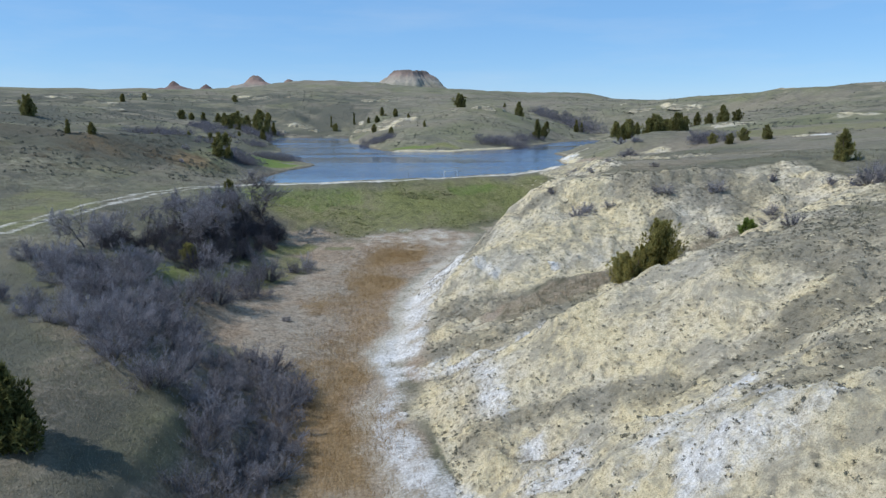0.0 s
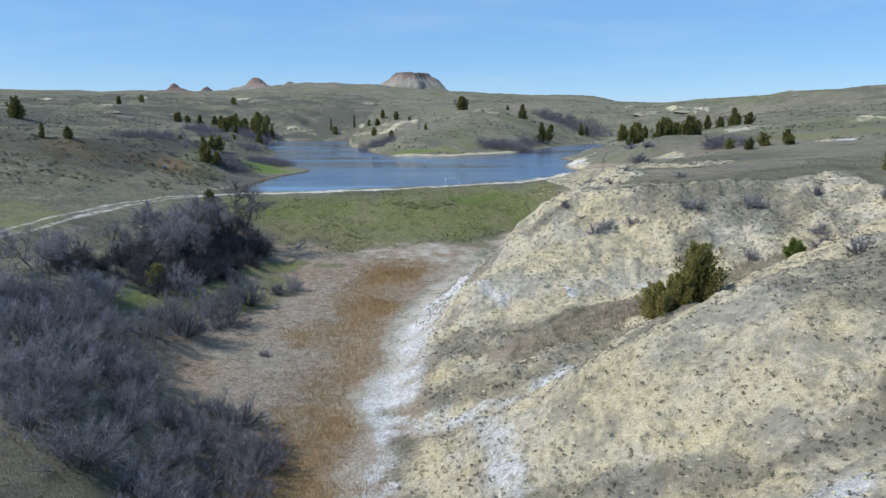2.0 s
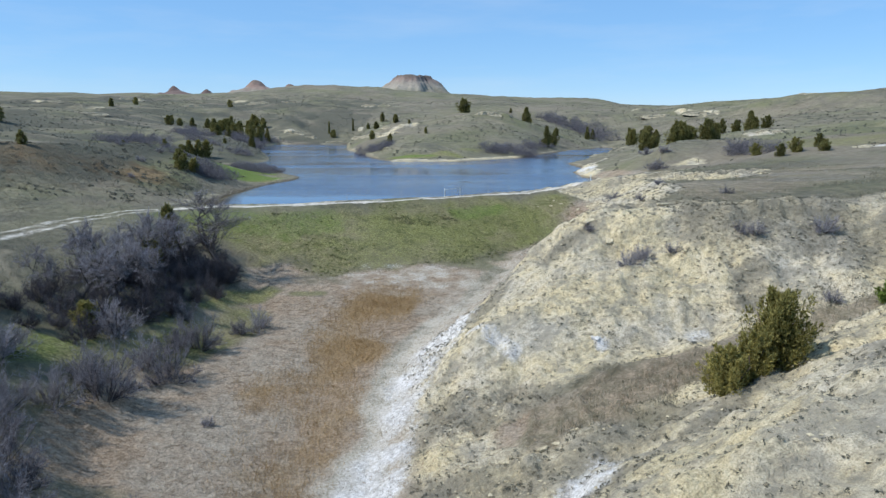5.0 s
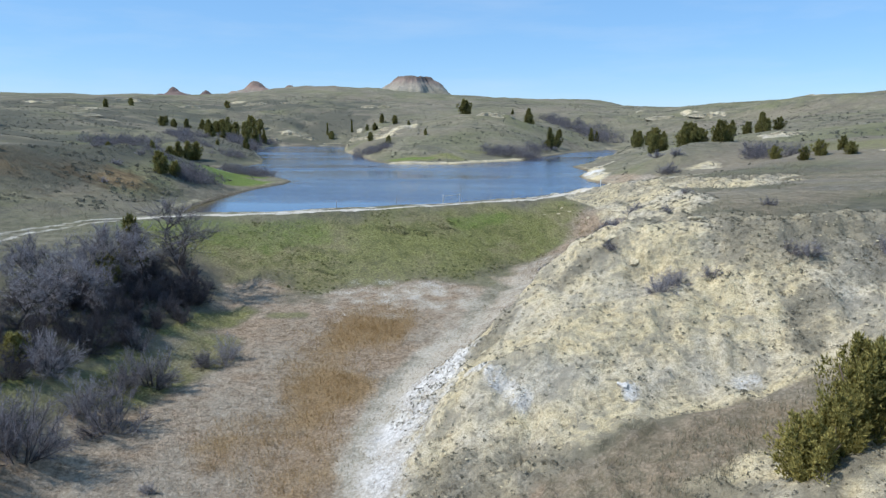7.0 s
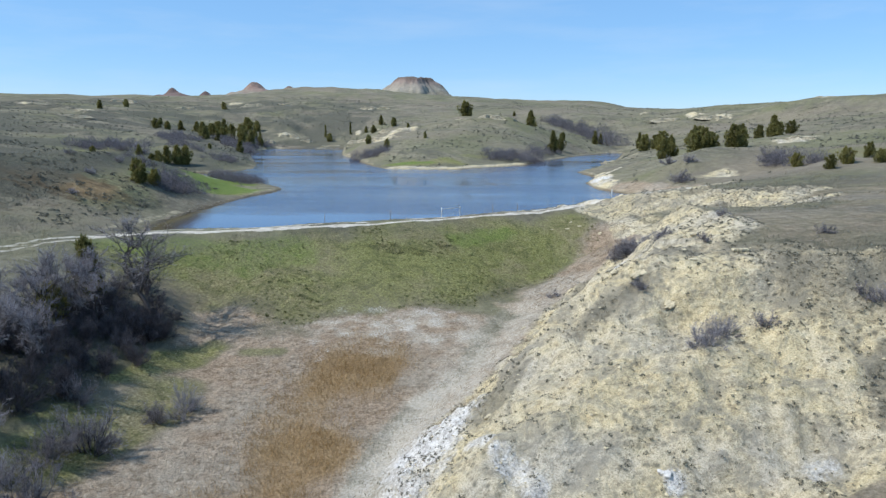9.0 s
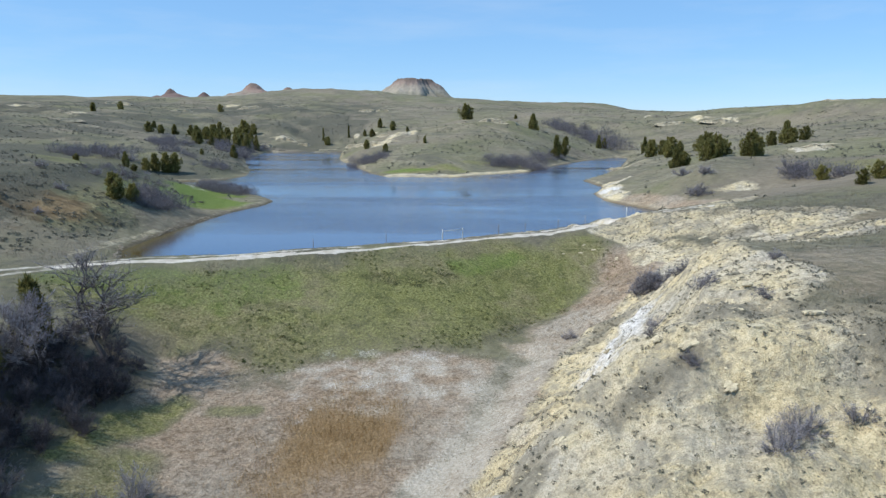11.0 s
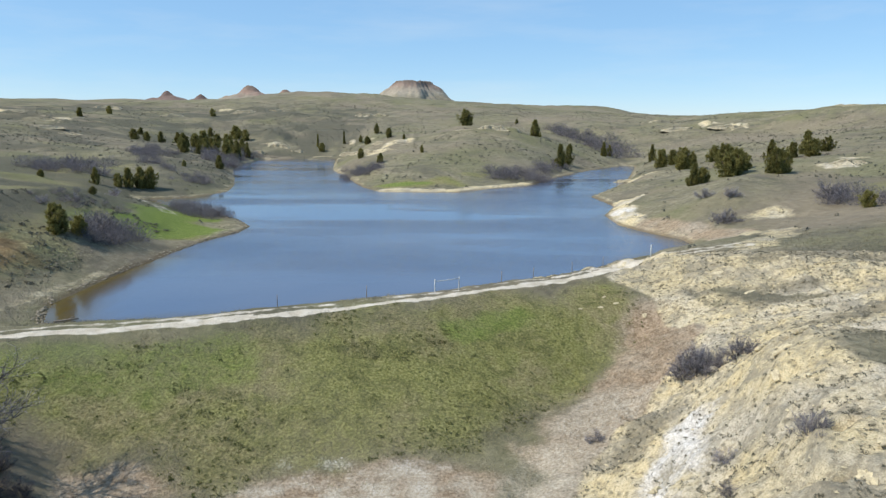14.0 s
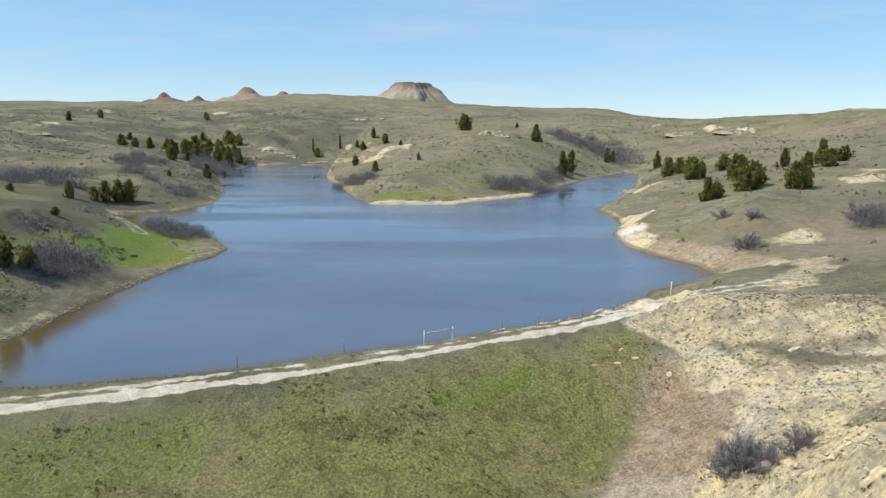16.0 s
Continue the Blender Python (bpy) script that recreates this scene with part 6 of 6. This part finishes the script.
for k, (x, y, wide, tall, turn) in enumerate(((19.4, 345, 15, 2.8, 4), (8, 343, 9, 0.8, 0), (-30, 328, 15, 2.6, -35), (-36, 338, 12, 2.0, -40), (-42, 352, 10, 2.0, -30), (-21, 322, 9, 1.4, -20), (-27, 344, 10, 1.6, -25), (121, 410, 22, 2.6, 0), (140, 399, 20, 2.4, 0),
                                              (-54, 509, 14, 2.2, 0), (-44, 512, 9, 1.8, 0), (-163, 333, 18, 1.5, 10), (-149, 325, 12, 1.2, 15), (-139, 531, 24, 4.5, 0), (-120, 540, 14, 2.4, 0), (-88, 416, 12, 3.0, 5), (-78, 412, 9, 2.2, 0), (-95, 398, 9, 2.4, 20),
                                              (84, 198, 7, 0.9, 0), (-209, 404, 22, 1.6, 8), (-243, 442, 20, 1.8, 8), (-182, 366, 12, 1.4, 8), (206, 410, 22, 2.0, -8), (-170, 480, 16, 2.6, 5), (-230, 520, 22, 3.0, 5), (55, 262, 9, 1.6, -30), (-62, 404, 14, 1.0, 0))):
    outcrop(x, y, wide, 0.6 * tall, 300 + k, turn)


def post_mesh(tall, radius):
    return tubes("post", [[((0, 0, -0.3), radius), ((0, 0, tall * 0.5), radius), ((0, 0, tall), radius * 0.95)]], GALV, 8)


brace = thing("fence_brace", "pale metal fence brace of two posts and a top rail", "fence")
left, right = Vector((0.21, 119.76)), Vector((2.51, 120.84))
zl, zr = float(lie(*left)), float(lie(*right))
brace.location = (left.x, left.y, zl)
for p, z in ((left, zl), (right, zr)):
    ob = part("post", post_mesh(1.25, 0.055), brace)
    ob.location = (p.x - left.x, p.y - left.y, z - zl)
part("rail", tubes("rail", [[((0, 0, 1.02), 0.04), ((1.15, 0.54, 1.05 + (zr - zl) / 2), 0.04), ((right.x - left.x, right.y - left.y, 1.08 + zr - zl), 0.04)]], GALV, 8), brace)
thin = tubes("post", [[((0, 0, -0.3), 0.035), ((0.01, 0, 0.6), 0.032), ((0, 0.01, 1.15), 0.028)]], WOOD, 6)
for x, y in ((6.8, 123.6), (10.2, 125.4), (14.6, 127.9), (18.5, 130.6), (-6.0, 117.6), (-13.5, 114.8)):
    ob = tagged(new("fence_post", thin), "thin dark weathered fence post on the dam crest", "fence post", "fence posts on the dam")
    ob.matrix_basis = Matrix.Translation((x, y, float(lie(x, y))))
pipe = tagged(new("fence_post", post_mesh(1.5, 0.07)), "pale thick fence post at the end of the dam", "fence post")
pipe.location = (24.6, 133.6, float(lie(24.6, 133.6)))
drift = tubes("driftwood", [[((0, 0, 0.06), 0.09), ((0.9, 0.2, 0.10), 0.08), ((1.9, 0.1, 0.16), 0.05)], [((1.0, 0.2, 0.1), 0.05), ((1.5, 0.7, 0.3), 0.02)]], WOOD, 7)
ob = tagged(new("driftwood", drift), "grey driftwood log at the water's edge", "log")
ob.matrix_basis = pose(-32.6, 113.6, 0.05, 0, 0, 20)

x, y, rng = region(5000, 6, 30, 50, 66, 71)
d, f = off_line(x, y, [(8, 54.5), (13, 57), (18, 59), (25, 61.5)])
x1, y1 = keep(d + 1.2 * fbm(x, y, 3, 2, 72) < 2.0, x, y)
blades("gully_grass", "dry grey-brown grass on the gully floor", "grass", DRYGRASS, x1, y1, rng.uniform(0.2, 0.5, len(x1)), 0.016, 0.4, rng, 4, 0.15)
x, y, rng = region(9000, 6, 25, 95, 120, 83)
d, f = off_line(x, y, [(10, 99), (14, 104.5), (18.5, 109.5), (20.3, 113), (19.6, 117.5)])
x1, y1 = keep(d + 1.2 * fbm(x, y, 3, 2, 84) < 2.6, x, y)
blades("dry_grass", "dry brown grass along the end of the dam", "grass", REEDS, x1, y1, rng.uniform(0.12, 0.34, len(x1)), 0.014, 0.6, rng, 4, 0.18)
x, y, rng = region(2600, -8, 4, 106.5, 112, 73)
x1, y1 = keep((np.hypot((x + 4) / 2.9, (y - 108.5) / 1.0) + 0.5 * vnoise(x, y, 74) < 1) | (np.hypot((x - 1.4) / 1.3, (y - 110.8) / 0.5) + 0.5 * vnoise(x, y, 74) < 1), x, y)
blades("dam_brush", "dark low brush in the dam's grass", "brush", leaf_material("dark_brush", (0.05, 0.055, 0.03), (0.15, 0.155, 0.075)), x1, y1, rng.uniform(0.12, 0.32, len(x1)), 0.018, 0.7, rng, 4, 0.12)


x, y, rng = region(16000, -38, 20, 94, 127, 88)
c = covers(x, y, lie(x, y))
x1, y1 = keep((c["green"] > 0.35) & (c["road"] < 0.2) & (rng.uniform(0, 1, len(x)) < 0.06 + 0.75 * step(0.1, 0.75, fbm(x, y, 7, 4, 89))), x, y)
clumps("dam_tufts", "dark green tufts of coarse grass on the dam's face", "grass", leaf_material("coarse_grass", (0.070, 0.082, 0.030), (0.20, 0.205, 0.082), 0.4), x1, y1, 0.06 + 0.16 * rng.uniform(0, 1, len(x1)) ** 2, rng, 10, 0.6)


def strata_material(name, stops):
    """Banded clay: the bands follow the height of a mesh one unit high."""
    m, nt, sh = material(name)
    co = nt.nodes.new("ShaderNodeTexCoord")
    co.name = "place"
    split = nt.nodes.new("ShaderNodeSeparateXYZ")
    nt.links.new(co.outputs["Object"], split.inputs[0])
    band = calc(nt, 'ADD', split.outputs[2], calc(nt, 'MULTIPLY', calc(nt, 'SUBTRACT', noise_node(nt, 0.07, 6, 0.65), 0.5), 0.7))
    col = ramp(nt, band, stops)
    col = blend(nt, 1.0, col, ramp(nt, noise_node(nt, 0.35, 6, 0.7), [(0.3, (0.62, 0.62, 0.62)), (0.7, (0.95, 0.95, 0.95))]), 'MULTIPLY')
    nt.links.new(col, sh.inputs["Base Color"])
    sh.inputs["Roughness"].default_value = 0.95
    bump(nt, sh, noise_node(nt, 0.3, 6, 0.7), 0.5, 1.5)
    return m


STRATA = strata_material("banded_butte_clay", [(0.0, (0.20, 0.185, 0.135)), (0.28, (0.26, 0.235, 0.17)), (0.48, (0.36, 0.325, 0.255)), (0.66, (0.32, 0.275, 0.22)), (0.80, (0.31, 0.24, 0.195)), (0.92, (0.23, 0.17, 0.14)), (1.0, (0.16, 0.125, 0.10))])
RED = strata_material("red_butte_clay", [(0.0, (0.24, 0.215, 0.16)), (0.35, (0.25, 0.205, 0.165)), (0.6, (0.215, 0.15, 0.125)), (1.0, (0.13, 0.085, 0.075))])
CAPPED = strata_material("capped_hill_clay", [(0.0, (0.23, 0.21, 0.15)), (0.3, (0.36, 0.325, 0.25)), (0.55, (0.30, 0.265, 0.20)), (0.8, (0.31, 0.21, 0.165)), (1.0, (0.20, 0.145, 0.115))])


def butte(label, cx, cy, base, top, flat, foot, seed, mat, rounded=False):
    """A butte with a worn cap, gullied flanks and a spreading foot; its mesh is one unit high, so that the bands follow the height."""
    around, down = 120, 40
    a = np.linspace(0, 2 * math.pi, around, endpoint=False)
    rough = 0.26 * fbm(np.cos(a) * 1.4 + seed, np.sin(a) * 1.4, 1.0, 4, seed)
    inner = flat / foot
    verts, faces = [(0, 0, 0.97)], []
    for k in range(down):
        f = (k + 1) / down
        lump = 0.10 * fbm(np.cos(a) * 4 * f + seed, np.sin(a) * 4 * f, 1.0, 4, seed + 5)
        if rounded:
            z = np.full(around, 0.13 * max(0.0, 1 - (f / 0.12) ** 2) + 0.87 * (1 - f) ** 1.08)
        else:
            g = max(0.0, (f - inner) / (1 - inner))
            edge = min(1.0, max(0.0, (f - 0.88 * inner) / (0.2 * inner)))
            z = np.full(around, (1 - 0.12 * edge) * (1 - g) ** 1.2)
        z = z + lump * (0.35 + 0.65 * min(1, f * 2)) - 0.3 * max(0, f - 0.85)
        gully = 1 + rough * min(1, f * 1.6) + 0.06 * fbm(np.cos(a) * 5, np.sin(a) * 5 + 3 * f, 1.0, 4, seed + 3) * f
        for q in range(around):
            verts.append((math.cos(a[q]) * foot * f * gully[q], math.sin(a[q]) * foot * f * gully[q], float(z[q])))
    for q in range(around):
        faces.append((0, 1 + q, 1 + (q + 1) % around))
    for k in range(down - 1):
        for q in range(around):
            i, j = 1 + k * around + q, 1 + k * around + (q + 1) % around
            faces.append((i, i + around, j + around, j))
    ob = tagged(new("butte", mesh_of("butte", verts, faces, mat, True)), label, "butte", "buttes on the skyline")
    ob.matrix_basis = Matrix.LocRotScale((cx, cy, base), Euler((0, 0, seed)), (1, 1, top - base))
    return ob


butte("flat-topped tan butte with gullied flanks above the prairie", -46, 930, 41, 69.5, 24, 60, 3, STRATA)
butte("reddish rounded butte on the skyline", -450, 1160, 30, 70.0, 4, 84, 4, RED, True)
butte("small reddish rounded butte on the skyline", -400, 1170, 30, 65.0, 5, 84, 5, RED, True)
butte("tan and red capped hill on the skyline", -259, 960, 26, 66.5, 6, 118, 6, CAPPED, True)
butte("low rounded tan hill beside the capped hill", -214, 965, 28, 62.0, 10, 92, 7, CAPPED, True)

x, y, rng = region(5000, -46, -37, 116, 150, 75)
d, f = off_line(x, y, [(-42.5, 117), (-41.4, 124), (-41.6, 132), (-40.6, 140), (-39.6, 148)])
x1, y1 = keep(d + 0.8 * fbm(x, y, 2.2, 3, 76) < 0.35, x, y)
rubble("bank_rubble", "dark crumbled earth of a low eroded bank", bpy.data.materials["bank_stone"], x1, y1, rng.uniform(0.04, 0.14, len(x1)), rng)
